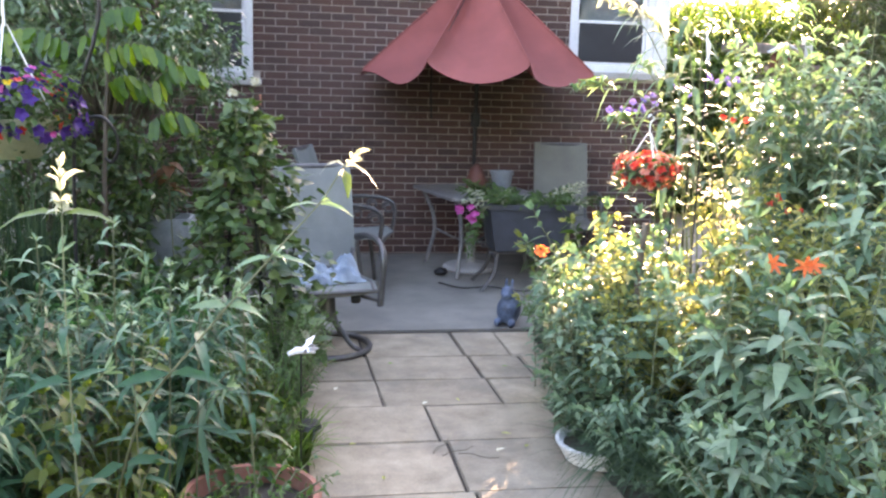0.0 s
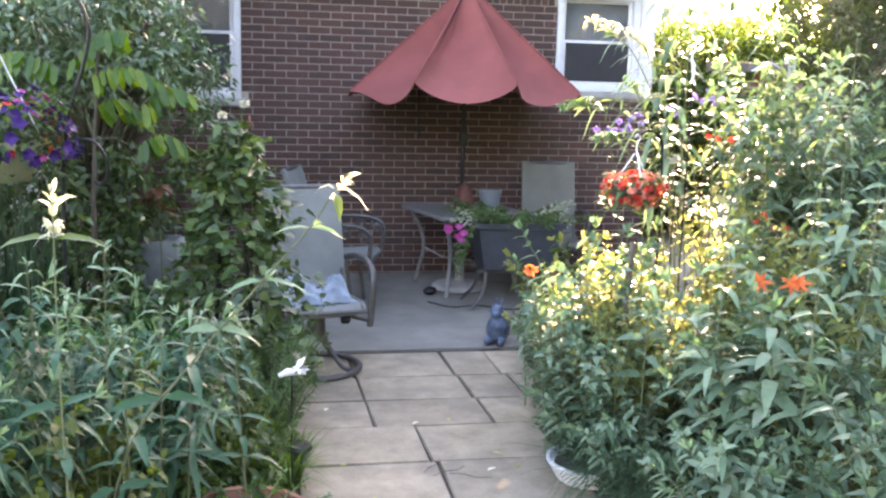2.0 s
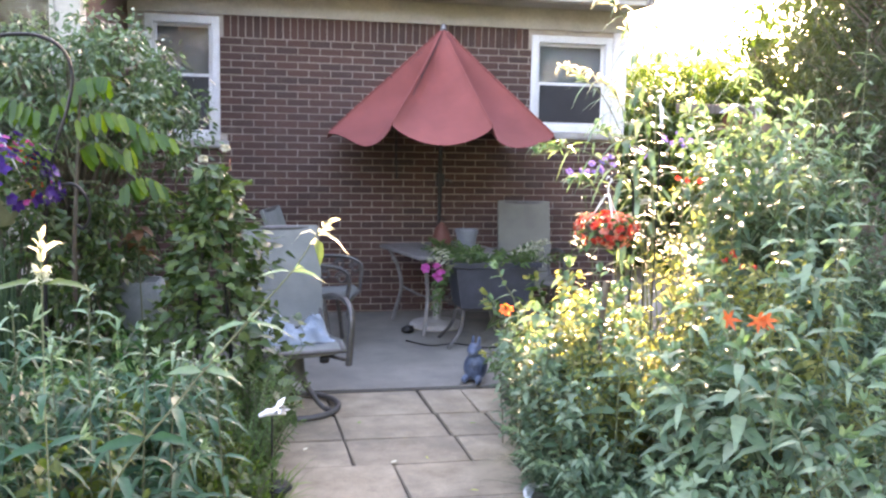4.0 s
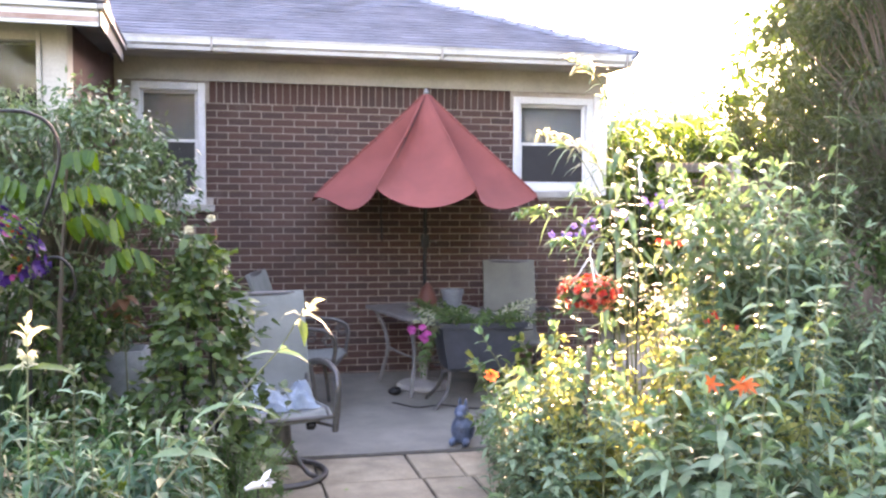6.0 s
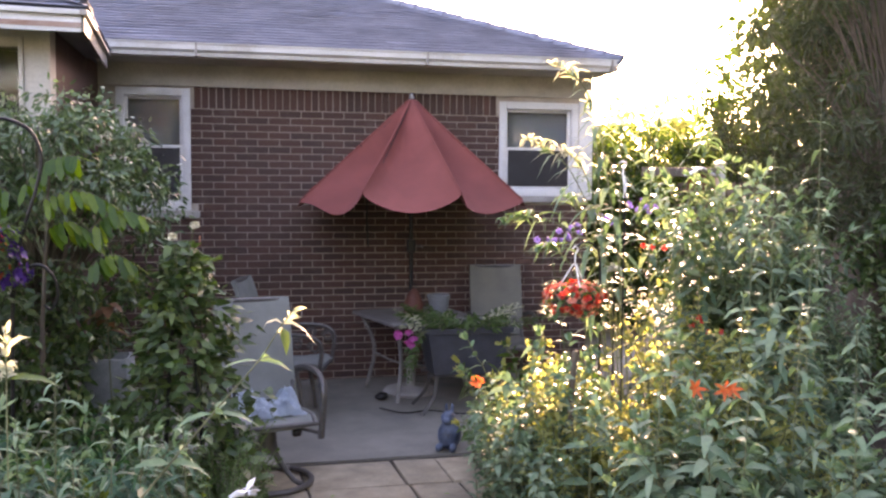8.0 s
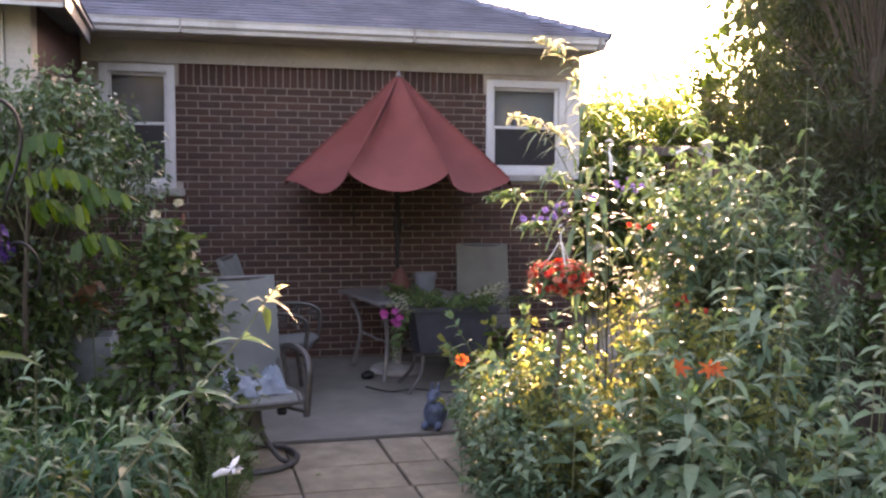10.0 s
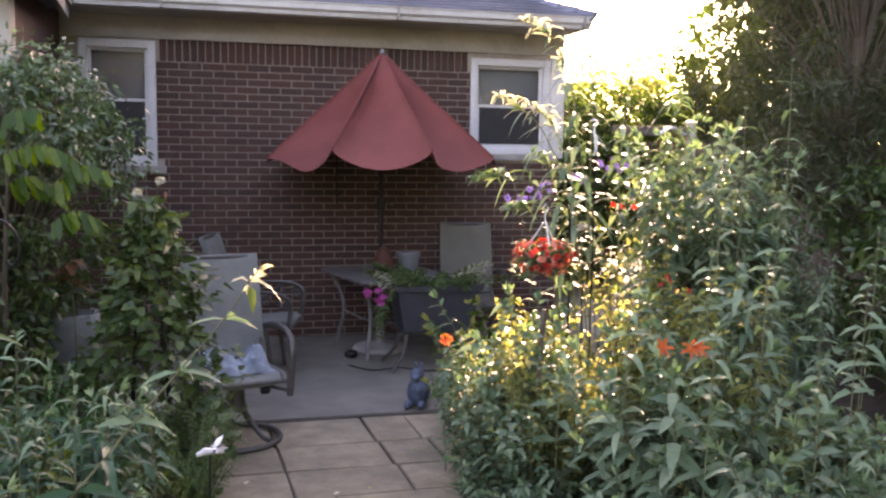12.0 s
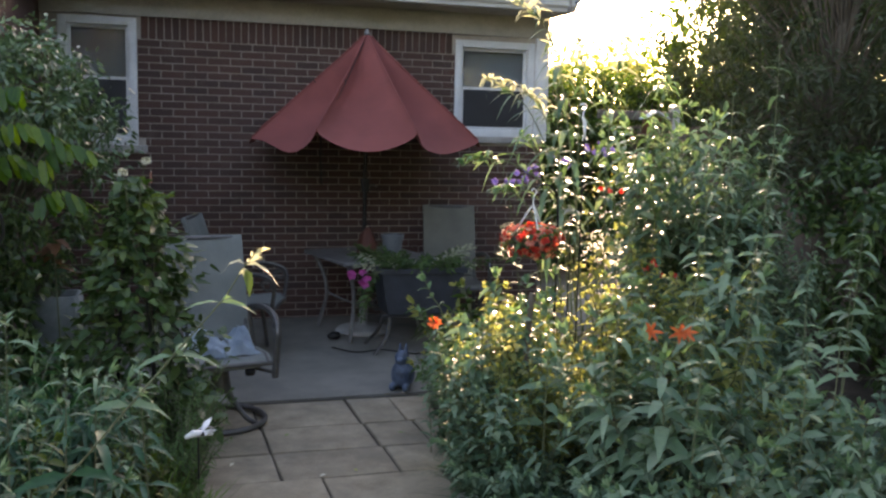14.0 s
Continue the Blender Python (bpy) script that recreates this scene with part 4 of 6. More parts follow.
part("rod", lathe(bmesh.new(), [(0.006, 0), (0.006, 0.84), (0.002, 0.86)], 8), IRON, rod)


def winged_ornament(name, label, cat, m, mat, length=0.66):
    """A small white dragonfly light on a stake."""
    o = thing(name, label, cat, m)
    bm = bmesh.new()
    tube(bm, [(-0.055, 0, 0), (-0.02, 0, 0.012), (0.03, 0, 0.006), (0.06, 0, -0.004)], [0.008, 0.016, 0.012, 0.005], 8)
    part("body", bm, mat, o)
    for s, t in ((1, 0.9), (-1, 0.9), (1, 0.3), (-1, 0.3)):
        bm = bmesh.new()
        pts = [(0, 0, 0), (0.02, s * 0.03 * t, 0.02), (0.045 * t, s * 0.05, 0.045 * t), (0.075, s * 0.06 * t, 0.06 * t), (0.05, s * 0.02, 0.03)]
        v = [bm.verts.new(p) for p in pts]
        bm.faces.new(v)
        bmesh.ops.solidify(bm, geom=bm.faces[:], thickness=0.004)
        part("wing", bm, mat, o)
    part("stake", lathe(bmesh.new(), [(0.004, -length), (0.004, 0.0)], 8), IRON, o)
    return o


winged_ornament("dragonfly_ornament", "white dragonfly ornament on a thin garden stake", "ornament", pose(0.395, -4.99, 0.585, 0, 0, 15), WHITE_PLASTIC)
winged_ornament("butterfly_ornament", "white butterfly ornament on a thin stake among the bushes", "ornament", pose(2.5, -3.92, 1.4, 0, 0, 200), WHITE_PLASTIC, 1.45)

# small dark solar lamp by the path
sol = thing("solar_lamp", "small dark solar path lamp with a pale disc top", "lamp", pose(0.43, -4.7, -0.03))
part("stake", lathe(bmesh.new(), [(0.012, 0), (0.014, 0.12)], 10), IRON, sol)
part("lens", lathe(bmesh.new(), [(0.03, 0.12), (0.032, 0.17)], 16), PALE_POT, sol)
part("cap", lathe(bmesh.new(), [(0.055, 0.168), (0.062, 0.175), (0.05, 0.195), (0.01, 0.2)], 20), IRON, sol)

# white heron figure: one plain shape on a stake
bm = bmesh.new()
tube(bm, [(0, 0, -0.08), (0.0, 0, -0.02), (0.005, 0, 0.03), (0.02, 0, 0.07), (0.018, 0, 0.11), (0, 0, 0.14), (-0.01, 0, 0.165)], [0.009, 0.017, 0.016, 0.009, 0.006, 0.006, 0.006], 10)
tube(bm, [(-0.008, 0, 0.165), (0.02, 0, 0.18), (0.06, 0, 0.168)], [0.007, 0.01, 0.002], 8)
for k in (-1, 0, 1):
    tube(bm, [(0.0, 0, -0.06), (0.015 * k, 0, -0.13)], [0.008, 0.003], 6)
tagged(part("heron_ornament", bm, WHITE_PLASTIC, m=pose(2.385, -4.3, 1.9, 0, 0, 170) @ Matrix.Scale(0.62, 4)), "white wading bird ornament on a thin stake", "ornament")
hs = thing("garden_stake", "thin dark stake under the bird ornament", "stake", pose(2.385, -4.3, -0.05))
part("rod", lathe(bmesh.new(), [(0.004, 0), (0.004, 1.9)], 6), IRON, hs)


# ---- hanging baskets ----
def hanging_basket(name, label, m, radius, depth, mat, hang, hk=1.0):
    b = thing(name, label, "flower basket", m)
    part("basket", lathe(bmesh.new(), [(radius * 0.6, -depth), (radius * 0.66, -depth + 0.01), (radius * 0.95, -0.02), (radius, -0.02), (radius, 0.012), (radius * 0.92, 0.012), (radius * 0.88, -0.03)], 32), mat, b)
    for k in range(3):
        a = 0.5 + 2 * math.pi * k / 3
        part("hanger_wire", tube(bmesh.new(), [(radius * 0.96 * math.cos(a), radius * 0.96 * math.sin(a), 0), (0.01 * math.cos(a), 0.01 * math.sin(a), hang)], 0.004, 6), WHITE_PLASTIC, b)
    part("hook", tube(bmesh.new(), curve_points([(0, 0, hang - 0.01), (0.0, 0, hang + 0.1 * hk), (0.03 * hk, 0, hang + 0.15 * hk), (0.0, 0, hang + 0.19 * hk), (-0.03 * hk, 0, hang + 0.16 * hk)], 5), 0.007 * hk, 6), WHITE_PLASTIC, b)
    part("potting_soil", lathe(bmesh.new(), [(radius * 0.9, -0.04), (radius * 0.85, -0.015), (0.0005, 0.0)], 24), SOIL, b)
    return b
HB_L = (-0.9, -4.25, 1.47)
HB_R = (2.12, -4.28, 1.30)
basket_l = hanging_basket("hanging_basket", "pale green hanging basket overflowing with purple petunias", pose(*HB_L), 0.2, 0.17, BASKET, 0.42)
basket_r = hanging_basket("hanging_basket", "hanging basket of sunlit red flowers", pose(*HB_R), 0.115, 0.1, BARK, 0.17, 0.5)

hook = thing("shepherd_hook", "tall black iron shepherd's hook holding the petunia basket", "plant hook")
hp = [(-0.66, -4.2, -0.1), (-0.655, -4.2, 0.8), (-0.64, -4.2, 1.35), (-0.60, -4.2, 1.62), (-0.535, -4.2, 1.83), (-0.505, -4.2, 1.99), (-0.545, -4.2, 2.11), (-0.64, -4.2, 2.165), (-0.76, -4.2, 2.17), (-0.86, -4.22, 2.14), (-0.905, -4.24, 2.08), (-0.88, -4.25, 2.055)]
part("crook", tube(bmesh.new(), curve_points(hp, 6), 0.009, 8), IRON, hook)
lp = [(-0.655, -4.2, 1.33), (-0.60, -4.2, 1.46), (-0.52, -4.2, 1.49), (-0.46, -4.2, 1.43), (-0.445, -4.2, 1.34), (-0.475, -4.2, 1.28), (-0.505, -4.2, 1.3)]
part("side_loop", tube(bmesh.new(), curve_points(lp, 6), 0.0075, 8), IRON, hook)


def fill_basket(b, seed, radius, petals, leaf_mat, n_leaf, n_flower, drop, rise, low=0.35, over=1.28):
    fo = Foliage(seed)
    for _ in range(n_leaf):
        a, r = fo.rng.uniform(0, 6.28), radius * math.sqrt(fo.rng.uniform(0, 1.6 * over / 1.28))
        z = fo.rng.uniform(-drop, rise) * (1 if r > radius * 0.8 else 0.4)
        p = (r * math.cos(a), r * math.sin(a), max(z, -0.02) if r < radius else z)
        fo.leaf(leaf_mat, p, unit([math.cos(a), math.sin(a), fo.rng.normal(0.3, 0.5)]), [0, 0, 1], fo.rng.uniform(0.035, 0.07), 0.025, 0.3)
    for mat, share, size in petals:
        for _ in range(int(n_flower * share)):
            a, el = fo.rng.uniform(0, 6.28), fo.rng.uniform(-low, 1.3)
            d = np.array([math.cos(a) * math.cos(el), math.sin(a) * math.cos(el), math.sin(el)])
            p = d * np.array([radius * over, radius * over, rise if d[2] > 0 else drop]) * fo.rng.uniform(0.75, 1.1)
            rosette(fo, mat, p, 5, size * fo.rng.uniform(0.75, 1.2), size * 0.9, 0.45, d, 0.1)
    names = {m.name: "blossom" for m, _, _ in petals}
    fo.build(b, {**names, leaf_mat.name: "leaves"})


fill_basket(basket_l, 11, 0.23, [(PURPLE, 0.58, 0.036), (PINK, 0.16, 0.026), (RED, 0.13, 0.02), (YELLOW, 0.03, 0.022)], GREEN, 1300, 230, 0.15, 0.25, 0.4, 1.5)
fill_basket(basket_r, 12, 0.12, [(RED, 0.42, 0.022), (SUNLIT_RED, 0.58, 0.022)], GREEN, 260, 190, 0.11, 0.075, 0.9, 1.32)
rhook = thing("shepherd_hook", "slim black iron hook holding the red flower basket", "plant hook")
part("crook", tube(bmesh.new(), curve_points([(2.3, -4.2, -0.1), (2.3, -4.2, 0.9), (2.29, -4.21, 1.45), (2.25, -4.23, 1.56), (2.18, -4.26, 1.585), (2.125, -4.28, 1.56)], 6), 0.006, 6), IRON, rhook)

# planting in the tub, the pots and the urn
fo = Foliage(21)
for _ in range(70):
    a, r = fo.rng.uniform(0, 6.28), 0.25 * math.sqrt(fo.rng.uniform(0, 1))
    base = (r * math.cos(a), r * math.sin(a), 0.34)
    lean = (0.16 * math.cos(a) + fo.rng.normal(0, 0.05), 0.16 * math.sin(a) + fo.rng.normal(0, 0.05))
    pts = bezier_stem(base, lean, fo.rng.uniform(0.06, 0.2), 0.8, 7, fo.rng)
    fo.stem(STEM, pts, 0.003, 0.0015, 4)
    opposite_leaves(fo, pts, BUDDLEIA_TIP if fo.rng.uniform() < 0.15 else GREEN, 0.2, 0.03, 0.06, 0.02, 0.3)
for _ in range(6):
    p0 = np.array([-0.24 + fo.rng.uniform(-0.03, 0.06), -0.25, 0.36])
    pts = [p0 + np.array([-0.1 * t, -0.03 * t, 0.05 * t - 0.42 * t * t * fo.rng.uniform(0.5, 1)]) for t in np.linspace(0, 1, 9)]
    fo.stem(STEM, pts, 0.003, 0.002, 4)
    opposite_leaves(fo, pts, GREEN, 0.1, 0.04, 0.045, 0.02, 0.4)
for _ in range(6):
    p = np.array([-0.345, -0.28, 0.33]) + fo.rng.normal(0, 1, 3) * np.array([0.026, 0.025, 0.045])
    rosette(fo, PINK, p, 5, 0.03, 0.028, 0.4, (-0.3, -1, 0.2))
fo.build(tub, {PINK.name: "blossom"})


def shrub(name, label, m, seed, stems, height, spread, leaf=BUDDLEIA, tip=SHOOT, size=0.175, width=0.036, gap=0.062, base=0.12, start=0.12, bend=0.5, stem_mat=STEM, category="shrub", group="", side=2, droop=0.5):
    """A many-stemmed shrub with opposite narrow leaves and side shoots."""
    sh = thing(name, label, category, m, group)
    fo = Foliage(seed)
    for k in range(stems):
        a = 2 * math.pi * (k + fo.rng.uniform(0, 0.8)) / stems
        r = base * math.sqrt(fo.rng.uniform(0.05, 1))
        h = height * fo.rng.uniform(0.68, 1.08)
        sp = spread * fo.rng.uniform(0.25, 1.1)
        pts = bezier_stem((r * math.cos(a), r * math.sin(a), 0), (sp * math.cos(a), sp * math.sin(a)), h, bend, 14, fo.rng)
        fo.stem(stem_mat, pts, 0.0065, 0.002, 5)
        opposite_leaves(fo, pts, leaf, start, gap, size, width, droop, tip, turn=fo.rng.uniform(0, 3))
        for _ in range(side):
            i = fo.rng.integers(4, 11)
            b = fo.rng.uniform(0, 6.28)
            l = h * fo.rng.uniform(0.14, 0.3)
            q = bezier_stem(pts[i], (0.6 * l * math.cos(b), 0.6 * l * math.sin(b)), l, 0.3, 7, fo.rng)
            fo.stem(stem_mat, q, 0.003, 0.0015, 4)
            opposite_leaves(fo, q, leaf, 0.1, gap * 0.85, size * 0.72, width * 0.8, droop, tip, turn=fo.rng.uniform(0, 3))
    fo.build(sh, {})
    return sh


# ---- east border: butterfly bushes ----
LAB = "silver-green butterfly bush in the planted border"
bush_a = shrub("butterfly_bush", LAB, pose(2.35, -5.35, 0), 31, 10, 1.12, 0.5, SILVER, size=0.2, width=0.062, gap=0.1, droop=0.55, side=4, group="butterfly bushes", start=0.12)
bush_b = shrub("butterfly_bush", LAB, pose(2.85, -4.75, 0), 32, 9, 1.42, 0.55, SILVER, size=0.21, width=0.06, gap=0.105, droop=0.6, side=4, group="butterfly bushes", start=0.22)
bush_c = shrub("butterfly_bush", LAB, pose(3.35, -3.6, 0), 33, 10, 2.2, 0.62, SILVER, size=0.23, width=0.058, gap=0.11, droop=0.7, side=5, group="butterfly bushes", start=0.3)
bush_d = shrub("butterfly_bush", LAB, pose(2.25, -4.55, 0), 34, 9, 1.0, 0.5, SILVER, size=0.18, width=0.058, gap=0.09, droop=0.5, side=4, group="butterfly bushes", start=0.1)
rb = random.Random(4)
EAST = [
    (bush_a, 3.0, -5.7, 0.82), (bush_a, 3.5, -5.1, 0.64), (bush_a, 2.55, -6.15, 0.8), (bush_a, 3.25, -6.3, 0.85), (bush_a, 4.1, -5.6, 1.0), (bush_a, 3.9, -6.4, 0.9),
    (bush_b, 3.5, -4.4, 0.72), (bush_b, 4.2, -4.9, 0.6), (bush_b, 3.9, -3.9, 0.75),
    (bush_d, 2.3, -5.25, 0.9), (bush_d, 2.1, -5.75, 0.75), (bush_d, 4.6, -6.0, 1.0), (bush_d, 2.12, -5.4, 0.62), (bush_b, 3.2, -3.8, 0.95), (bush_b, 4.15, -2.1, 1.12), (bush_c, 4.45, -3.1, 0.6), (bush_c, 3.95, -3.3, 0.9), (bush_c, 3.65, -3.45, 0.95), (bush_c, 4.1, -3.7, 0.58),
]
for src, x, y, s in EAST:
    c = copy_thing(src, pose(x, y, -0.01, rb.uniform(-4, 4), rb.uniform(-4, 4), rb.uniform(0, 360)) @ Matrix.Scale(s, 4))

# a yellow-green shrub at the border's corner with a dark stalk; sunlight coloured in
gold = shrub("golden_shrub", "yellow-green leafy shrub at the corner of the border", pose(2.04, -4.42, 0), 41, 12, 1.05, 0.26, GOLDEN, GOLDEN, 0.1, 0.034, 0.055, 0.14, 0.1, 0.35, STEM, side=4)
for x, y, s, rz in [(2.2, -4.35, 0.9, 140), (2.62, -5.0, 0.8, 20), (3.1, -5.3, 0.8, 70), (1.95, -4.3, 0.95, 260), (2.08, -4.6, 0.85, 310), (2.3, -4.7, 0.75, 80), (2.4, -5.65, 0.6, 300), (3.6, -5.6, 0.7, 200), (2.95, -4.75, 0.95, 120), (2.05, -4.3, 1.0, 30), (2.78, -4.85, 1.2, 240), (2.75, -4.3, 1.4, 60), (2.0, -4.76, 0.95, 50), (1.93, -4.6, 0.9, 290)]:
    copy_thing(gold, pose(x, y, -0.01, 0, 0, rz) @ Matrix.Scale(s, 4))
cane = thing("garden_stake", "dark rough wooden stake standing in the border corner", "stake", pose(1.96, -4.6, -0.05, 0, 2, 0))
part("stake", tube(bmesh.new(), curve_points([(0, 0, 0), (0.008, 0, 0.4), (-0.004, 0, 0.8), (0.004, 0, 1.12)], 5), [0.018 - 0.0002 * i for i in range(16)], 7), BARK, cane)
corner = shrub("butterfly_bush", "young butterfly bush with broad grey-green leaves beside the paving", pose(1.98, -4.38, 0), 42, 8, 1.22, 0.3, SILVER, size=0.15, width=0.056, gap=0.085, base=0.14, group="butterfly bushes", side=3, start=0.1)
copy_thing(corner, pose(1.76, -4.42, -0.01, 0, 0, 70) @ Matrix.Scale(0.72, 4))
copy_thing(corner, pose(1.72, -4.74, -0.01, 0, 0, 100) @ Matrix.Scale(0.68, 4))
copy_thing(corner, pose(1.8, -4.5, -0.01, 0, 0, 330) @ Matrix.Scale(0.85, 4))
copy_thing(corner, pose(1.78, -4.66, -0.01, 0, 0, 250) @ Matrix.Scale(0.6, 4))
copy_thing(corner, pose(2.3, -5.0, -0.01, 0, 0, 20) @ Matrix.Scale(0.8, 4))
copy_thing(corner, pose(1.86, -4.92, -0.01, 0, 0, 140) @ Matrix.Scale(0.62, 4))
copy_thing(corner, pose(1.8, -3.85, -0.01, 0, 0, 200) @ Matrix.Scale(0.6, 4))
lowp = shrub("low_plant", "low green leafy plants at the paving's edge", pose(2.15, -3.0, 0), 43, 14, 0.42, 0.25, GREEN, GOLDEN, 0.09, 0.035, 0.045, side=1, category="plant")
# copies hidden behind the border, added to keep sun flecks off the paving
for x, y, k in [(2.2, -3.35, 1.6), (2.42, -2.95, 2.2), (2.3, -3.7, 1.4)]:
    copy_thing(lowp, pose(x, y, -0.01, 0, 0, 60 * k) @ Matrix.Scale(k, 4))


def grass_clump(name, label, m, seed, blades, length, width, mat, spread, droop, category="grass", parent=None):
    g = parent or thing(name, label, category, m)
    rng = np.random.default_rng(seed)
    V, F = [], []
    for _ in range(blades):
        a = rng.uniform(0, 6.283)
        r = spread * 0.3 * math.sqrt(rng.uniform())
        base = np.array([r * math.cos(a), r * math.sin(a), 0.0])
        out = np.array([math.cos(a + rng.normal(0, 0.5)), math.sin(a + rng.normal(0, 0.5)), 0])
        L, lean, dr = length * rng.uniform(0.55, 1.1), spread * rng.uniform(0.2, 1.1), droop * rng.uniform(0.2, 1.3)
        side = np.array([-out[1], out[0], 0]) * width * 0.5 * rng.uniform(0.7, 1.2)
        i0 = len(V)
        for j, t in enumerate((0, 0.3, 0.6, 0.85, 1.0)):
            p = base + out * lean * t ** 1.5 + np.array([0, 0, L * (t - dr * t ** 3)])
            w = side * (1 - t ** 2.2)
            V += [p - w, p + w] if j < 4 else [p]
        for j in range(3):
            q = i0 + 2 * j
            F.append((q, q + 1, q + 3, q + 2))
        F.append((i0 + 6, i0 + 7, i0 + 8))
    arrays("blades", np.array(V), F, mat, g, kind="stuff")
    return g


# ---- west border ----
LABW = "silver-green butterfly bush in the front border"
wa = shrub("butterfly_bush", LABW, pose(-0.62, -5.85, 0), 51, 16, 1.2, 0.5, size=0.185, width=0.033, gap=0.066, side=4, droop=0.75, group="butterfly bushes", start=0.1)
wb = shrub("butterfly_bush", LABW, pose(-0.15, -5.2, 0), 52, 14, 1.05, 0.44, size=0.185, width=0.033, gap=0.066, side=4, droop=0.75, group="butterfly bushes", start=0.08)
for src, x, y, s in [(wa, -1.05, -5.4, 1.02), (wb, -0.7, -5.0, 1.0), (wb, -0.72, -6.5, 0.82), (wa, -1.0, -6.2, 0.95), (wb, -0.15, -4.8, 0.82), (wa, -1.5, -4.9, 1.0), (wb, -0.3, -4.35, 0.75)]:
    copy_thing(src, pose(x, y, -0.01, rb.uniform(-4, 4), rb.uniform(-4, 4), rb.uniform(0, 360)) @ Matrix.Scale(s, 4))


weed = shrub("leafy_plant", "olive-green broad-leaved plant among the butterfly bushes", pose(-0.22, -5.95, 0), 55, 7, 0.85, 0.28, OLIVE, OLIVE, 0.1, 0.05, 0.075, 0.12, 0.3, 0.4, STEM, category="plant", group="leafy plants", side=2)
for x, y, s, rz in [(-0.62, -6.25, 0.95, 120), (-0.3, -5.45, 1.05, 200), (0.12, -5.0, 0.75, 300), (-0.9, -5.7, 1.1, 20)]:
    copy_thing(weed, pose(x, y, -0.01, 0, 0, rz) @ Matrix.Scale(s, 4))


def tall_shoot(name, label, pts, seed, pairs, stem_mat=STEM_PALE, tilt=-0.7):
    """One tall shoot whose leaves can be told apart; each leaf is a part."""
    sh = thing(name, label, "plant shoot")
    part("stem", tube(bmesh.new(), pts, [0.0038 - 0.0022 * i / (len(pts) - 1) for i in range(len(pts))], 6), stem_mat, sh)
    fo = Foliage(seed)
    for f, size, width, ang, lift, mat in pairs:
        i = min(int(f * (len(pts) - 1)), len(pts) - 2)
        p = pts[i].lerp(pts[i + 1], f * (len(pts) - 1) - i)
        d = (pts[i + 1] - pts[i]).normalized()
        for s in (0, math.pi) if lift >= 0 else (0,):
            one = Foliage(seed)
            o = Vector((math.cos(ang + s), math.sin(ang + s), 0))
            one.leaf(mat, p, tuple((o + d * lift).normalized()), tuple(d + Vector((fo.rng.uniform(-0.4, 0.4), tilt * fo.rng.uniform(-0.2, 1.0), 0.0))), size * fo.rng.uniform(0.85, 1.1), width, (0.7 if 0.07 < size < 0.12 else 0.5) * fo.rng.uniform(0.4, 1.6), 0.3)
            one.build(sh, {mat.name: "leaf"})
            sh.children[-1]["kind"] = ""
    return sh


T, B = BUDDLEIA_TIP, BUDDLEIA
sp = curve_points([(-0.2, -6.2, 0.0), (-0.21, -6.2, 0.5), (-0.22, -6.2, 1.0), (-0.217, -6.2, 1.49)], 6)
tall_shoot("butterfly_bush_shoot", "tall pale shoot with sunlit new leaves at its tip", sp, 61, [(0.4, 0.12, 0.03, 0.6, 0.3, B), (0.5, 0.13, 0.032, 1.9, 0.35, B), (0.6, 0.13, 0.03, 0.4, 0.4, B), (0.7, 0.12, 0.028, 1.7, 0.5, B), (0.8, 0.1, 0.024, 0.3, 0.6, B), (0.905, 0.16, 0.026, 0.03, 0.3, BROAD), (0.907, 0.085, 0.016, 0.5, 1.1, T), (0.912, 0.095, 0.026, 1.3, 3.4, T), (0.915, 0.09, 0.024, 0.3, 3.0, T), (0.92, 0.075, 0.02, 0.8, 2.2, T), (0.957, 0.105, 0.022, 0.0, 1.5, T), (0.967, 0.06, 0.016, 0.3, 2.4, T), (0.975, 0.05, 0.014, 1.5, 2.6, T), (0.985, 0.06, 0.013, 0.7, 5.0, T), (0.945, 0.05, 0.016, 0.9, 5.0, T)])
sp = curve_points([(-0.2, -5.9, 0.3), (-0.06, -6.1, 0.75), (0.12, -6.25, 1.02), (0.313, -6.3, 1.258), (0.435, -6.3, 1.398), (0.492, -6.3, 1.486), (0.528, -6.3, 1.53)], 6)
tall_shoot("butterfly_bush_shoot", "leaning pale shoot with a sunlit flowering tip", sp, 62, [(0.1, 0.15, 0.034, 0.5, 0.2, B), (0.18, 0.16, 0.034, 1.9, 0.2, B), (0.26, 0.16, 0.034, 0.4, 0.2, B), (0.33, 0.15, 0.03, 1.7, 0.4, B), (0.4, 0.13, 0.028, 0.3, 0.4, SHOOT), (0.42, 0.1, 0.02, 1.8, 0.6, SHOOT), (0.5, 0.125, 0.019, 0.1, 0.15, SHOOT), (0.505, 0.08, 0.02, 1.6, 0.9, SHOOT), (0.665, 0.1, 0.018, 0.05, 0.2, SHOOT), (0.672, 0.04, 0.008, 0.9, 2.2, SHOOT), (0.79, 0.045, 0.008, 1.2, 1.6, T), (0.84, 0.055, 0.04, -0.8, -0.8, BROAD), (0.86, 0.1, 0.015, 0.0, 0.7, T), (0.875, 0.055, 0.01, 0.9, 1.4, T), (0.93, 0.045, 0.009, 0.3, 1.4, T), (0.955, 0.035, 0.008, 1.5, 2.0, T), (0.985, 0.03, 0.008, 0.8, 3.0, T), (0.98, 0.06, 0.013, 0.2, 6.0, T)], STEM)

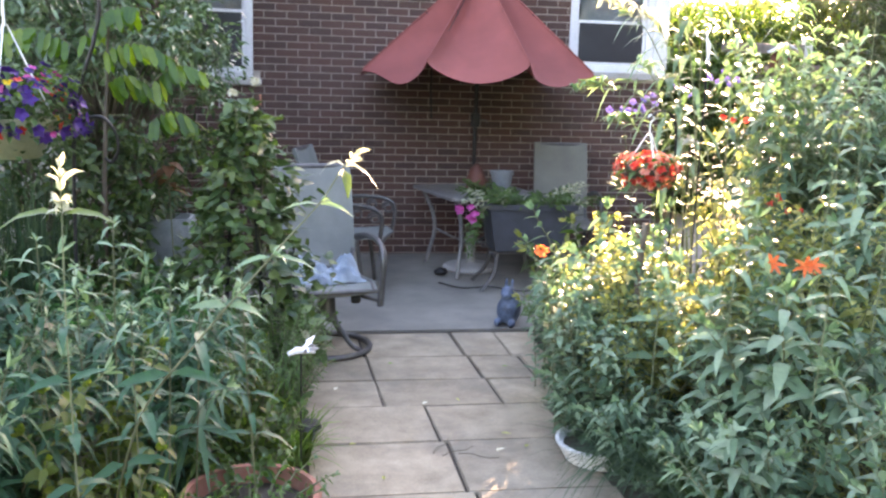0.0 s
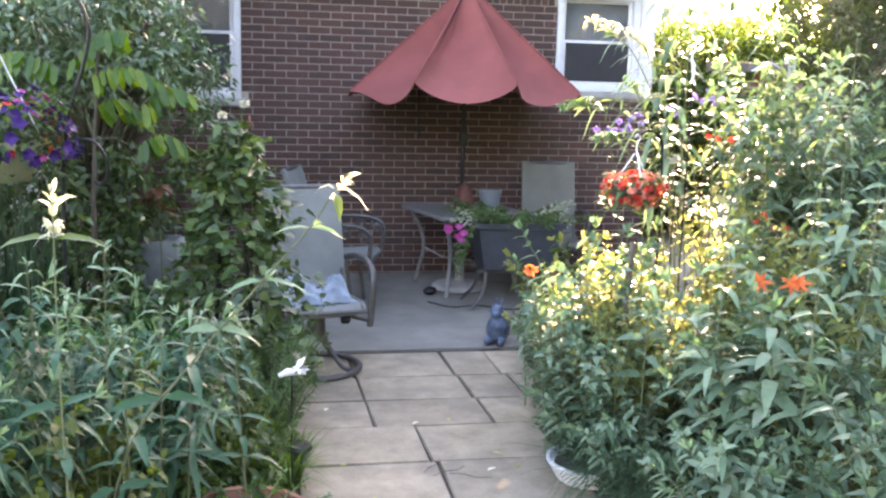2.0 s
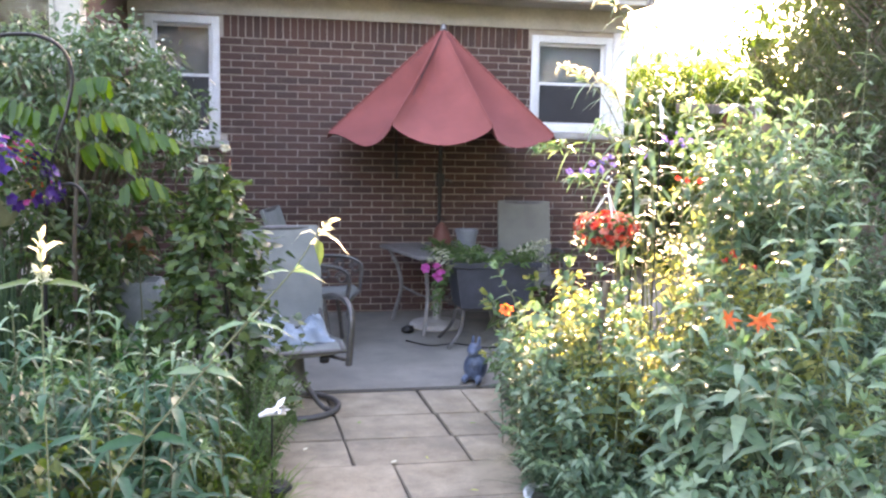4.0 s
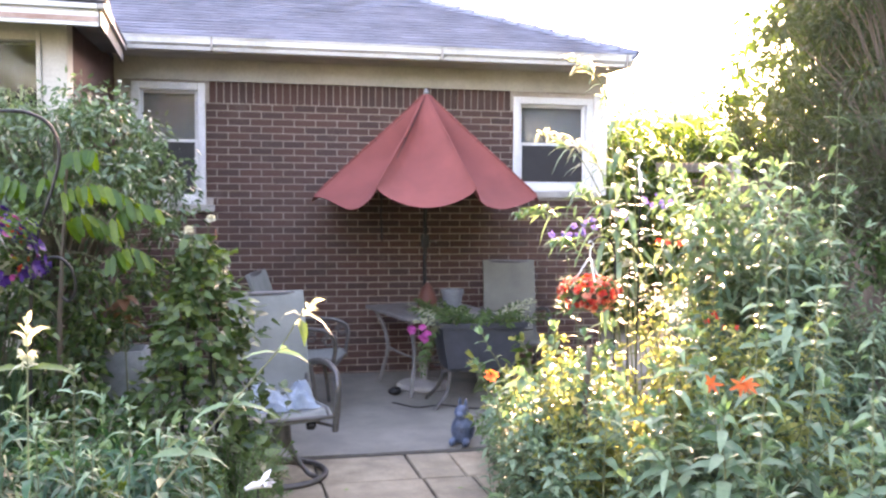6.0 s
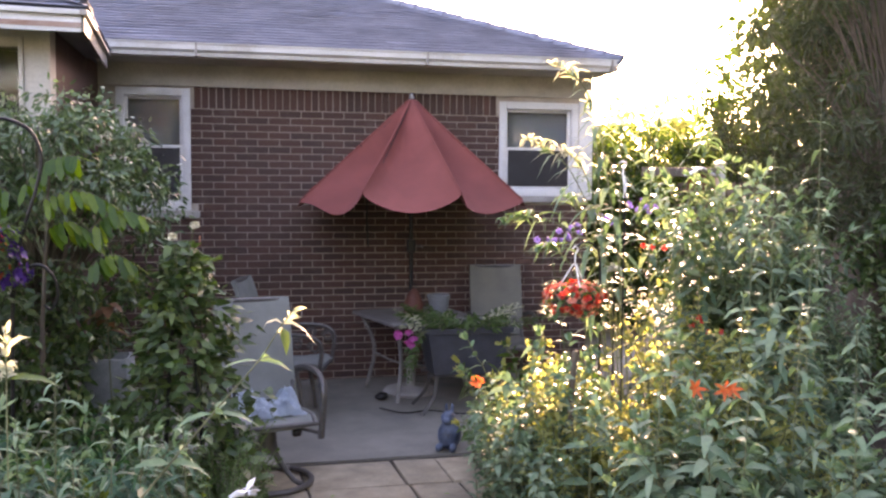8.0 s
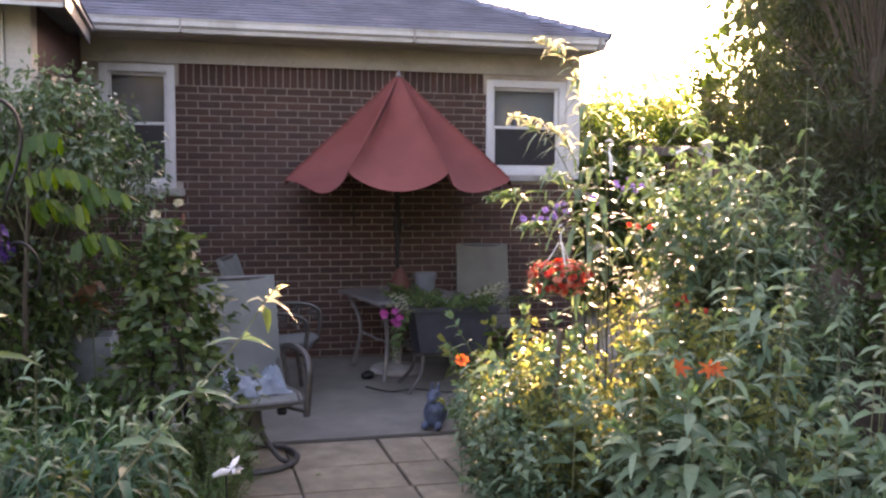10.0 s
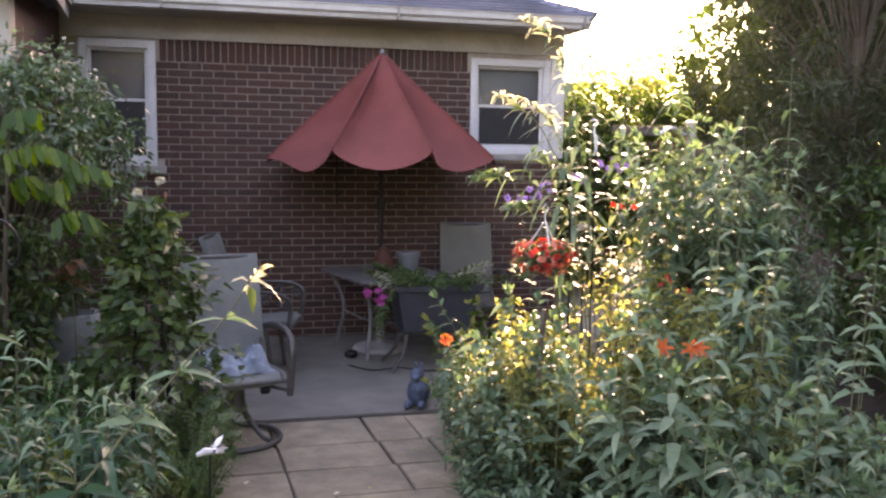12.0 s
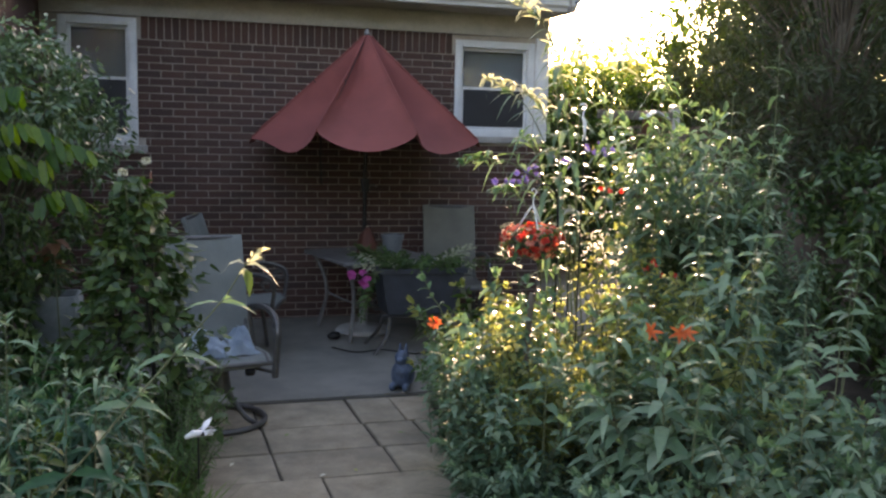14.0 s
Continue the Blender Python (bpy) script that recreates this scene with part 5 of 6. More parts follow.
rw = random.Random(41)
for i, (x, y, z) in enumerate([(-0.19, -5.7, 1.26), (-0.42, -5.7, 1.2), (-0.02, -5.7, 1.12), (0.06, -5.6, 1.04), (0.2, -5.7, 1.1), (-0.3, -5.75, 1.12), (-0.62, -5.6, 1.28), (-0.52, -6.1, 1.14), (-0.1, -5.95, 1.04), (-0.8, -5.4, 1.3)]):
    dx = rw.uniform(-0.1, 0.1)
    sp = curve_points([(x + dx, y + 0.05, 0.0), (x + dx * 0.6, y + 0.02, z * 0.4), (x + dx * 0.2, y, z * 0.75), (x, y, z)], 6)
    pr, f, k = [], 0.4, 0
    while f < 0.97:
        pr.append((f, rw.uniform(0.8, 1.15) * 0.165 * (1.1 - 0.5 * f), 0.027 * (1.15 - 0.6 * f), k * 1.57 + rw.uniform(-0.6, 0.6), 0.5 + rw.uniform(-0.25, 0.3) + 0.5 * max(0, f - 0.8), BUDDLEIA if f < 0.87 else SHOOT))
        f += 0.045 + 0.03 * rw.random()
        k += 1
    pr += [(0.98, 0.06, 0.011, rw.uniform(0, 3), 1.3, SHOOT), (0.985, 0.05, 0.009, rw.uniform(0, 3), 2.6, SHOOT)]
    tall_shoot("butterfly_bush_shoot", "grey-green shoot with narrow curling leaves in the front border", sp, 440 + i, pr, STEM, -0.35)

grass_clump("ornamental_grass", "clump of bright green ornamental grass by the paving", pose(0.2, -5.0, 0), 71, 120, 0.55, 0.009, GRASS, 0.24, 0.35)
grass_clump("ornamental_grass", "clump of bright green ornamental grass beside the terracotta pot", pose(-0.12, -5.85, 0), 72, 110, 0.58, 0.011, GRASS, 0.28, 0.3)
grass_clump("ornamental_grass", "low grass spilling over the paving edge", pose(0.36, -4.75, 0), 73, 160, 0.34, 0.011, GRASS, 0.24, 0.6)
grass_clump("ornamental_grass", "blue-green grass spilling over the white bowl", pose(1.92, -5.02, 0.02), 74, 620, 0.46, 0.008, REED, 0.5, 0.75)
grass_clump("ornamental_grass", "blue-green grass arching over the rim of the white bowl", pose(1.83, -4.97, 0.02), 174, 260, 0.42, 0.008, REED, 0.34, 0.85)
grass_clump("ornamental_grass", "fine blue-green grass at the front of the border", pose(1.98, -5.42, 0.0), 175, 520, 0.46, 0.007, REED, 0.42, 0.7)
grass_clump("ornamental_grass", "soft green grass under the butterfly bushes", pose(2.05, -5.6, 0), 75, 320, 0.45, 0.007, GREEN, 0.38, 0.6)
for i, (x, y) in enumerate([(-0.85, -4.0), (-1.1, -4.05), (-1.35, -4.1), (-1.0, -3.75)]):
    grass_clump("reed_grass", "tall dark green upright reed grass", pose(x, y, 0), 80 + i, 170, 1.3, 0.012, REED, 0.22, 0.1)
lav = shrub("feathery_plant", "soft feathery green plant beside the chair", pose(0.3, -4.0, 0), 77, 60, 0.6, 0.22, FEATHER, FEATHER, 0.055, 0.011, 0.02, 0.1, 0.2, 0.3, STEM, side=1, category="plant")
copy_thing(lav, pose(0.27, -4.42, 0, 0, 0, 100) @ Matrix.Scale(0.95, 4))
shrub("low_plant", "low dark green leafy plants by the terracotta pot", pose(0.12, -5.15, 0), 91, 16, 0.45, 0.28, GREEN, GREEN, 0.1, 0.04, 0.05, 0.15, 0.1, 0.4, STEM, category="plant")
shrub("pot_plant", "low green seedlings growing in the terracotta pot", pose(0.22, -5.6, 0.205), 78, 16, 0.13, 0.16, FEATHER, SHOOT, 0.05, 0.02, 0.03, 0.15, 0.2, 0.4, STEM, side=0, category="plant")
shrub("urn_plant", "sparse pale plant growing in the stone urn", pose(-0.38, -2.98, 0.78), 79, 6, 0.24, 0.12, BUDDLEIA, BUDDLEIA_TIP, 0.06, 0.012, 0.04, 0.05, 0.2, 0.4, STEM, side=0, category="plant")
shrub("low_plant", "low dark green leafy plants in the border", pose(0.1, -4.35, 0), 90, 16, 0.5, 0.26, GREEN, GREEN, 0.09, 0.04, 0.045, 0.15, 0.1, 0.4, STEM, category="plant")


def vine_tower(m):
    """A slim obelisk wrapped in a leafy climber."""
    ob = thing("vine_obelisk", "slim dark obelisk covered in a dense leafy climbing vine", "climbing plant", m)
    for k in range(4):
        a = math.pi / 4 + k * math.pi / 2
        part("upright", tube(bmesh.new(), [(0.15 * math.cos(a), 0.15 * math.sin(a), -0.05), (0.03 * math.cos(a), 0.03 * math.sin(a), 1.58)], 0.006, 6), IRON, ob)
    fo = Foliage(101)
    for _ in range(26):
        a0, z0 = fo.rng.uniform(0, 6.28), fo.rng.uniform(0, 0.25)
        turn, top = fo.rng.uniform(-4, 4), fo.rng.uniform(0.8, 1.55)
        pts = []
        for t in np.linspace(0, 1, 16):
            z = z0 + (top - z0) * t
            r = (0.25 - 0.18 * (z / 1.6)) * fo.rng.uniform(0.75, 1.05)
            pts.append(np.array([r * math.cos(a0 + turn * t), r * math.sin(a0 + turn * t), z]))
        fo.stem(STEM, pts, 0.004, 0.002, 4)
    for _ in range(2300):
        z = 1.6 * fo.rng.uniform(0.02, 1) ** 1.15
        r = (0.35 - 0.3 * (z / 1.62) ** 1.5) * (1 + 0.25 * noise.noise(Vector((z * 4, 1, 3)))) * fo.rng.uniform(0.55, 1.12)
        a = fo.rng.uniform(0, 6.28)
        r *= 1 + 0.75 * noise.noise(Vector((math.cos(a) * 1.6, math.sin(a) * 1.6, z * 3.4)))
        o = np.array([math.cos(a), math.sin(a), 0])
        fo.leaf(VINE, (r * o[0], r * o[1], z), unit(o * fo.rng.uniform(0.2, 0.9) + fo.rng.normal(0, 0.75, 3) + np.array([0, 0, -0.1])), unit(o * 0.6 + fo.rng.normal(0, 0.5, 3) + np.array([0, 0, 0.8])), fo.rng.uniform(0.038, 0.08), fo.rng.uniform(0.028, 0.054), 0.25, 0.25)
    for _ in range(24):
        a = fo.rng.uniform(0, 6.28)
        zz = fo.rng.uniform(0.5, 1.5)
        rr = 0.3 - 0.17 * zz
        p = (rr * math.cos(a), rr * math.sin(a), zz)
        pts = bezier_stem(p, (0.14 * math.cos(a), 0.14 * math.sin(a)), fo.rng.uniform(0.05, 0.16), 0.8, 6, fo.rng)
        fo.stem(STEM, pts, 0.003, 0.0015, 4)
        opposite_leaves(fo, pts, BROAD if zz > 1.15 else GREEN, 0.2, 0.05, 0.065, 0.034, 0.4)
    for x, z in ((0.06, 1.72), (-0.03, 1.66)):
        pts = bezier_stem((x * 0.5, -0.1, 1.45), (x * 0.5, -0.02), z - 1.45, 0, 6)
        fo.stem(STEM, pts, 0.003, 0.002, 4)
        for d in ((0, -1, 0.3), (0.7, -0.5, 0.5), (-0.7, -0.5, 0.5), (0, 0.3, 1)):
            rosette(fo, CREAM_PETAL, pts[-1], 8, 0.026, 0.014, 0.5, d)
    fo.build(ob, {CREAM_PETAL.name: "blossom"})


vine_tower(pose(0.10, -3.8, 0.0) @ Matrix.Diagonal((1.22, 1.2, 0.97, 1)))
tip = thing("bamboo_cane", "thin cane with an orange-brown tip standing in the vine", "stake", pose(0.19, -3.74, 0))
part("cane", lathe(bmesh.new(), [(0.004, 0), (0.004, 1.54)], 8), IRON, tip)
part("tip", lathe(bmesh.new(), [(0.005, 1.54), (0.005, 1.6)], 8), TERRACOTTA, tip, "orange-brown tip")


def pinnate_tree(m):
    """A young tree with long drooping pinnate leaves."""
    t = thing("young_tree", "young tree with drooping yellow-green compound leaves", "tree", m)
    fo = Foliage(111)
    trunk = bezier_stem((0, 0, 0), (0.08, -0.05), 2.0, 0.1, 12, fo.rng)
    fo.stem(BARK, trunk, 0.022, 0.006, 7)
    # long fronds: start and end of each midrib, with leaflets hanging in rows
    ends = [((-0.06, -0.1, 1.82), (0.23, -0.12, 2.02)), ((0.03, -0.1, 1.76), (0.41, -0.12, 1.76)), ((0.3, -0.1, 1.6), (0.57, -0.12, 1.69)), ((0.28, -0.1, 1.38), (0.53, -0.1, 1.41)), ((-0.1, -0.1, 1.8), (-0.45, -0.2, 1.84)), ((0.06, -0.08, 1.6), (0.3, -0.02, 1.57)), ((-0.05, 0, 1.6), (-0.4, -0.1, 1.55))]
    for k, (p, q) in enumerate(ends):
        fo.stem(STEM, [trunk[8 + k % 3], (trunk[8 + k % 3] + np.array(p)) / 2 + np.array([0, 0, 0.03]), np.array(p)], 0.0035, 0.003, 4)
    for p, q in ends:
        p, q = np.array(p), np.array(q)
        pts = [p + (q - p) * s + np.array([0, 0, 0.07 * math.sin(math.pi * s)]) for s in np.linspace(0, 1, 11)]
        fo.stem(STEM, pts, 0.003, 0.0015, 4)
        o = unit(q - p)
        side = unit(np.cross(o, [0, 0, 1]))
        for j in range(1, 11):
            for s in (1, -1):
                fo.leaf(PINNATE, pts[j], unit(side * s * 0.42 + o * 0.3 + np.array([0, 0, -0.9]) + fo.rng.normal(0, 0.17, 3)), unit(o * 0.3 + np.array([0, 0, 1.0]) + side * s), fo.rng.uniform(0.1, 0.15), fo.rng.uniform(0.034, 0.048), fo.rng.uniform(-0.05, 0.2), 0.2)
        fo.leaf(PINNATE, pts[10], unit(o + np.array([0, 0, -0.7])), [0, 0, 1], 0.12, 0.045, 0.2, 0.15)
    fo.build(t, {}, "trunk")


pinnate_tree(pose(-0.66, -3.55, 0.12) @ Matrix.Scale(0.94, 4))


bronze = thing("bronze_plant", "broad orange-brown leaves hanging below the young tree", "plant", pose(-0.36, -3.2, 0.0))
bz = Foliage(117)
bz.stem(STEM, [np.array(p) for p in ((0.0, 0.0, 0.0), (0.02, 0.0, 0.6), (0.0, 0.0, 1.2))], 0.008, 0.003, 6)
for k in range(9):
    a = 0.7 * k
    bz.leaf(BRONZE, (0, 0, 1.02 + 0.02 * k), unit([math.cos(a), math.sin(a), 0.1]), [0, 0, 1], bz.rng.uniform(0.1, 0.15), bz.rng.uniform(0.055, 0.08), 0.5, 0.2)
bz.build(bronze, {})


def leafy_tree(name, label, m, seed, height, radius, clumps, per, leaf, width, mat=TREE_LEAF, low=0.35, trunk_r=0.06, category="tree", group="", limb=0.28):
    """A tapered trunk with limbs, and a crown of many small leaves in uneven clumps."""
    t = thing(name, label, category, m, group)
    fo = Foliage(seed)
    trunk = bezier_stem((0, 0, 0), (fo.rng.normal(0, 0.05) * height, fo.rng.normal(0, 0.05) * height), height * 0.8, 0.05, 10, fo.rng)
    fo.stem(BARK, trunk, trunk_r, trunk_r * 0.25, 8)
    for k in range(clumps):
        a = fo.rng.uniform(0, 6.28)
        f = fo.rng.uniform(low, 1.0)
        rr = radius * math.sqrt(max(0.05, 1 - abs((f - 0.55) / 0.55) ** 2.2)) * fo.rng.uniform(0.35, 1.0)
        c = np.array([rr * math.cos(a), rr * math.sin(a), height * f])
        i = int(min(9, max(2, f * 9 * 0.8)))
        b = trunk[i]
        mid = (b + c) / 2 + np.array([0, 0, 0.08 * height * 0.5])
        fo.stem(BARK, [b, mid, c], trunk_r * limb, trunk_r * limb * 0.3, 5)
        cr = radius * fo.rng.uniform(0.16, 0.34)
        for _ in range(per):
            d = unit(fo.rng.normal(0, 1, 3))
            p = c + d * cr * fo.rng.uniform(0.2, 1.0) * np.array([1, 1, 0.75])
            fo.leaf(mat, p, unit(d + fo.rng.normal(0, 0.6, 3) + np.array([0, 0, -0.3])), unit(fo.rng.normal(0, 1, 3)), leaf * fo.rng.uniform(0.7, 1.3), width * fo.rng.uniform(0.7, 1.2), 0.2, 0.2)
    fo.build(t, {mat.name: "crown"}, "trunk")
    return t


# shrubs in front of the wing and along the west side
leafy_tree("tall_shrub", "tall leafy shrub in front of the wing window", pose(-0.77, -2.85, 0), 121, 2.36, 0.78, 120, 80, 0.05, 0.019, WILLOW, 0.66, 0.03, "shrub")
leafy_tree("tall_shrub", "tall leafy shrub beside the wing", pose(-2.1, -3.1, 0), 122, 2.5, 0.95, 60, 46, 0.06, 0.028, GREEN, 0.2, 0.03, "shrub")
leafy_tree("tall_shrub", "dark leafy shrub behind the border", pose(-0.95, -3.3, 0), 123, 1.45, 0.55, 50, 46, 0.05, 0.026, VINE, 0.1, 0.025, "shrub")
leafy_tree("tall_shrub", "dark leafy shrub behind the border", pose(-1.9, -4.6, 0), 124, 1.5, 0.7, 50, 46, 0.055, 0.028, VINE, 0.1, 0.025, "shrub")
leafy_tree("tall_shrub", "dense dark green shrub beside the brick wall", pose(-0.6, -2.7, 0), 133, 2.2, 0.5, 70, 60, 0.055, 0.026, VINE, 0.35, 0.025, "shrub")

for x, y, s, sd in [(-0.5, -3.65, 0.85, 125), (-0.15, -4.3, 0.7, 126), (-1.35, -3.5, 1.6, 128), (-0.85, -3.3, 1.3, 129)]:
    leafy_tree("low_shrub", "low dense dark green shrub in the border", pose(x, y, 0), sd, 0.8 * s, 0.5 * s, 34, 44, 0.06, 0.035, VINE, 0.15, 0.02, "shrub")
edge = shrub("low_plant", "low grey-green leafy plants at the paving's edge", pose(1.9, -4.75, 0), 127, 26, 0.42, 0.3, SILVER, SHOOT, 0.11, 0.035, 0.04, 0.16, 0.02, 0.5, STEM, side=2, category="plant", group="low edging plants")
for x, y, s in [(2.1, -6.0, 1.15), (2.2, -6.5, 1.1), (1.95, -5.05, 0.9)]:
    copy_thing(edge, pose(x, y, -0.01, 0, 0, rb.uniform(0, 360)) @ Matrix.Scale(s, 4))

# ---- orange and lilac flowers in the east border ----
def flower_stalk(name, label, base, top, seed, mat, n, size, width, heads=1, leaf=GREEN):
    f = thing(name, label, "flower")
    fo = Foliage(seed)
    pts = curve_points([base, tuple((np.array(base) + np.array(top)) / 2 + np.array([0.02, 0, 0.03])), top], 6)
    fo.stem(STEM, [np.array(p) for p in pts], 0.004, 0.002, 5)
    for _ in range(heads):
        p = np.array(top) + fo.rng.normal(0, 1, 3) * np.array([0.05, 0.04, 0.02]) * (heads > 1)
        rosette(fo, mat, p, n, size, width, 0.6, unit([fo.rng.normal(-0.2, 0.3), -0.7, 0.5]), 0.2)
    opposite_leaves(fo, [np.array(p) for p in pts], leaf, 0.2, 0.12, 0.1, 0.03, 0.3)
    fo.build(f, {mat.name: "petals"})


flower_stalk("orange_lily", "bright orange lily blooming in the border", (2.42, -5.36, 0), (2.395, -5.39, 1.03), 131, ORANGE, 6, 0.058, 0.018, 3)
flower_stalk("orange_zinnia", "small orange flower at the edge of the border", (1.62, -4.6, 0), (1.50, -4.62, 0.94), 132, ORANGE, 9, 0.04, 0.02, 1)
for i, (x, y, z) in enumerate([(2.22, -3.6, 1.55), (2.4, -3.5, 1.6), (2.62, -3.45, 1.68), (2.95, -3.3, 1.75)]):
    flower_stalk("lilac_flower", "lilac butterfly bush flower spike in the shade", (x + 0.15, y, 0.3), (x, y, z), 140 + i, BLUE_PETAL, 7, 0.03, 0.016, 7)
for i, (x, y, z) in enumerate([(2.83, -4.22, 1.12), (2.95, -4.25, 1.06), (2.7, -4.05, 1.55)]):
    flower_stalk("red_flower", "small red flowers half hidden among the bushes", (x + 0.05, y, 0.0), (x, y, z), 135 + i, RED, 6, 0.024, 0.013, 3)
# long arching shoots in front of the second window; the new leaves at their ends curl over
tips = thing("butterfly_bush", "butterfly bush with long pale arching shoots lit by the sun", "shrub", None, "butterfly bushes")
ft = Foliage(155)
# BUDDLEIA_TIP ends have sunlight in their colour; SHOOT ends are the unlit copies
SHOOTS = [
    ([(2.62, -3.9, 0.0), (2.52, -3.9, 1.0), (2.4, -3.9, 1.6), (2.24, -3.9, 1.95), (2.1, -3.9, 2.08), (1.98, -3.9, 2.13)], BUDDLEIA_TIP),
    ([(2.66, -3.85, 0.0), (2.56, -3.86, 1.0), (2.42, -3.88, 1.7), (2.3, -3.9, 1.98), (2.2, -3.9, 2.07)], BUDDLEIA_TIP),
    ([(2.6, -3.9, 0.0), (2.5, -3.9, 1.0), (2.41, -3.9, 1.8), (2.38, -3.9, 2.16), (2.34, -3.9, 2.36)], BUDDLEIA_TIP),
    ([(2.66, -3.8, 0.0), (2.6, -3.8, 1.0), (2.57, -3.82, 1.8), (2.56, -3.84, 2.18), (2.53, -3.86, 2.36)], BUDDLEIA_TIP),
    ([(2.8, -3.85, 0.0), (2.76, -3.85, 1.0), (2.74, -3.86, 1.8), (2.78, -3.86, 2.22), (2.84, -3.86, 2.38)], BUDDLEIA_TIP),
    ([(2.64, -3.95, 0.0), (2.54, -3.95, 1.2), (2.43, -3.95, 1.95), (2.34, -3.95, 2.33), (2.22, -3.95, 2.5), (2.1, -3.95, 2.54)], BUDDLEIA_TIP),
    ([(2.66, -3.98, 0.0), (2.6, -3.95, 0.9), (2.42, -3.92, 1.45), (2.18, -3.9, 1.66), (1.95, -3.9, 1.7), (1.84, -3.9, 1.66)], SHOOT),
    ([(2.6, -3.9, 0.0), (2.5, -3.86, 0.8), (2.34, -3.82, 1.3), (2.2, -3.8, 1.5), (2.08, -3.8, 1.5)], SHOOT),
    ([(2.62, -3.8, 0.0), (2.52, -3.78, 0.9), (2.42, -3.75, 1.5), (2.33, -3.72, 1.76), (2.26, -3.7, 1.82)], SHOOT),
    ([(2.9, -3.9, 0.0), (2.88, -3.9, 1.0), (2.95, -3.9, 1.7), (3.05, -3.9, 2.05), (3.1, -3.9, 2.16)], SHOOT),
]
for ctrl, tip_leaf in SHOOTS:
    pts = [np.array(p) for p in curve_points(ctrl, 6)]
    ft.stem(STEM_PALE, pts, 0.0055, 0.002, 5)
    n = int(len(pts) * 0.78)
    opposite_leaves(ft, pts[8:n], SILVER, 0.1, 0.1, 0.2, 0.042, 0.8, spread=0.4)
    top = pts[int(len(pts) * 0.74) :]
    for k, q in enumerate(top):
        for s in (0, math.pi):
            a = 1.25 * k + s + ft.rng.normal(0, 0.25)
            size = ft.rng.uniform(0.17, 0.25) * (1 - 0.05 * k)
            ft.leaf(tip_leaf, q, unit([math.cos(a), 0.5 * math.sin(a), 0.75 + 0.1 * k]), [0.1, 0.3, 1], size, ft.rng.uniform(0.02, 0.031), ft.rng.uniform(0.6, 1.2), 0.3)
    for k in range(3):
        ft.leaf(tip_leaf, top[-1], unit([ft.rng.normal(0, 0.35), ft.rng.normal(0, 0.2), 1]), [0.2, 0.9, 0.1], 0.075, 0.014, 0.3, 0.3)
ft.build(tips, {})

# ---- post, rail and fence beyond the border ----
post = thing("white_post", "pale square garden post with a dark rail", "post", pose(4.6, -1.4, -0.05))
part("post", boxed((-0.035, -0.035, 0), (0.035, 0.035, 2.15), 0.006), CREAM, post)
part("cap", lathe(bmesh.new(), [(0.04, 2.15), (0.042, 2.16), (0.01, 2.17)], 24, square=0.9), CREAM, post)
part("rail", boxed((-0.75, -0.03, 2.03), (-0.036, 0.03, 2.11), 0.006), WOOD, post, "dark wooden rail")

feeder = thing("bird_feeder", "small rust-brown bird feeder with a pale sloping roof", "bird feeder", pose(4.36, -1.42, 1.86))
part("body", boxed((-0.06, -0.06, 0.0), (0.06, 0.06, 0.14), 0.006), RUST_RED, feeder)
part("tray", boxed((-0.09, -0.09, -0.02), (0.09, 0.09, 0.0), 0.004), WOOD, feeder)
for s in (-1, 1):
    part("roof_panel", boxed((-0.075, -0.11, -0.006), (0.075, 0.11, 0.006), 0.002, pose(s * 0.062, 0, 0.165, 0, s * 28, 0)), WHITE, feeder)
part("hanger", tube(bmesh.new(), [(0, 0, 0.2), (0, 0, 0.25), (0.0, 0.02, 0.262)], 0.004, 6), IRON, feeder)


def fence():
    f = thing("wooden_fence", "weathered grey-brown board fence along the garden side", "fence", kind="")
    bm = boxed((-0.0745, -0.011, 0), (0.0745, 0.011, 2.0), 0.003)
    me = bpy.data.meshes.new("board")
    bm.to_mesh(me)
    bm.free()
    me.materials.append(WOOD)
    a, b = Vector((7.3, -7.5, -0.05)), Vector((6.1, 2.4, -0.05))
    n = int((b - a).length / 0.15)
    ang = math.degrees(math.atan2((b - a).y, (b - a).x))
    r = random.Random(9)
    for k in range(n):
        o = new("board", me)
        o.parent = f
        p = a.lerp(b, k / n)
        o.matrix_basis = pose(p.x, p.y, -0.05 + r.uniform(-0.015, 0.015), r.uniform(-0.6, 0.6), 0, ang + r.uniform(-1.5, 1.5))
    for z in (0.4, 1.6):
        bm = tube(bmesh.new(), [a + Vector((0.05, 0, z)), b + Vector((0.05, 0, z))], 0.03, 4)
        part("rail", bm, WOOD, f)


fence()

# ---- trees beyond ----
tr_a = leafy_tree("garden_tree", "broad leafy tree beyond the fence", pose(9.2, 0.5, 0), 161, 6.0, 2.2, 110, 60, 0.15, 0.075, TREE_LEAF, 0.2, 0.14, group="trees beyond the garden")
for x, y, s, rz in [(8.6, -3.2, 0.95, 60), (9.6, -6.5, 1.0, 120), (12.5, 2.5, 1.2, 300), (9.5, 2.9, 1.05, 140), (10.0, 3.3, 1.05, 20), (7.6, 3.2, 0.55, 20), (9.0, 5.0, 0.5, 250), (6.3, 6.5, 0.48, 90), (4.6, 3.4, 0.42, 200), (5.6, 3.1, 0.45, 310), (6.6, 2.2, 0.42, 70)]:
    copy_thing(tr_a, pose(x, y, -0.05, 0, 0, rz) @ Matrix.Scale(s, 4))
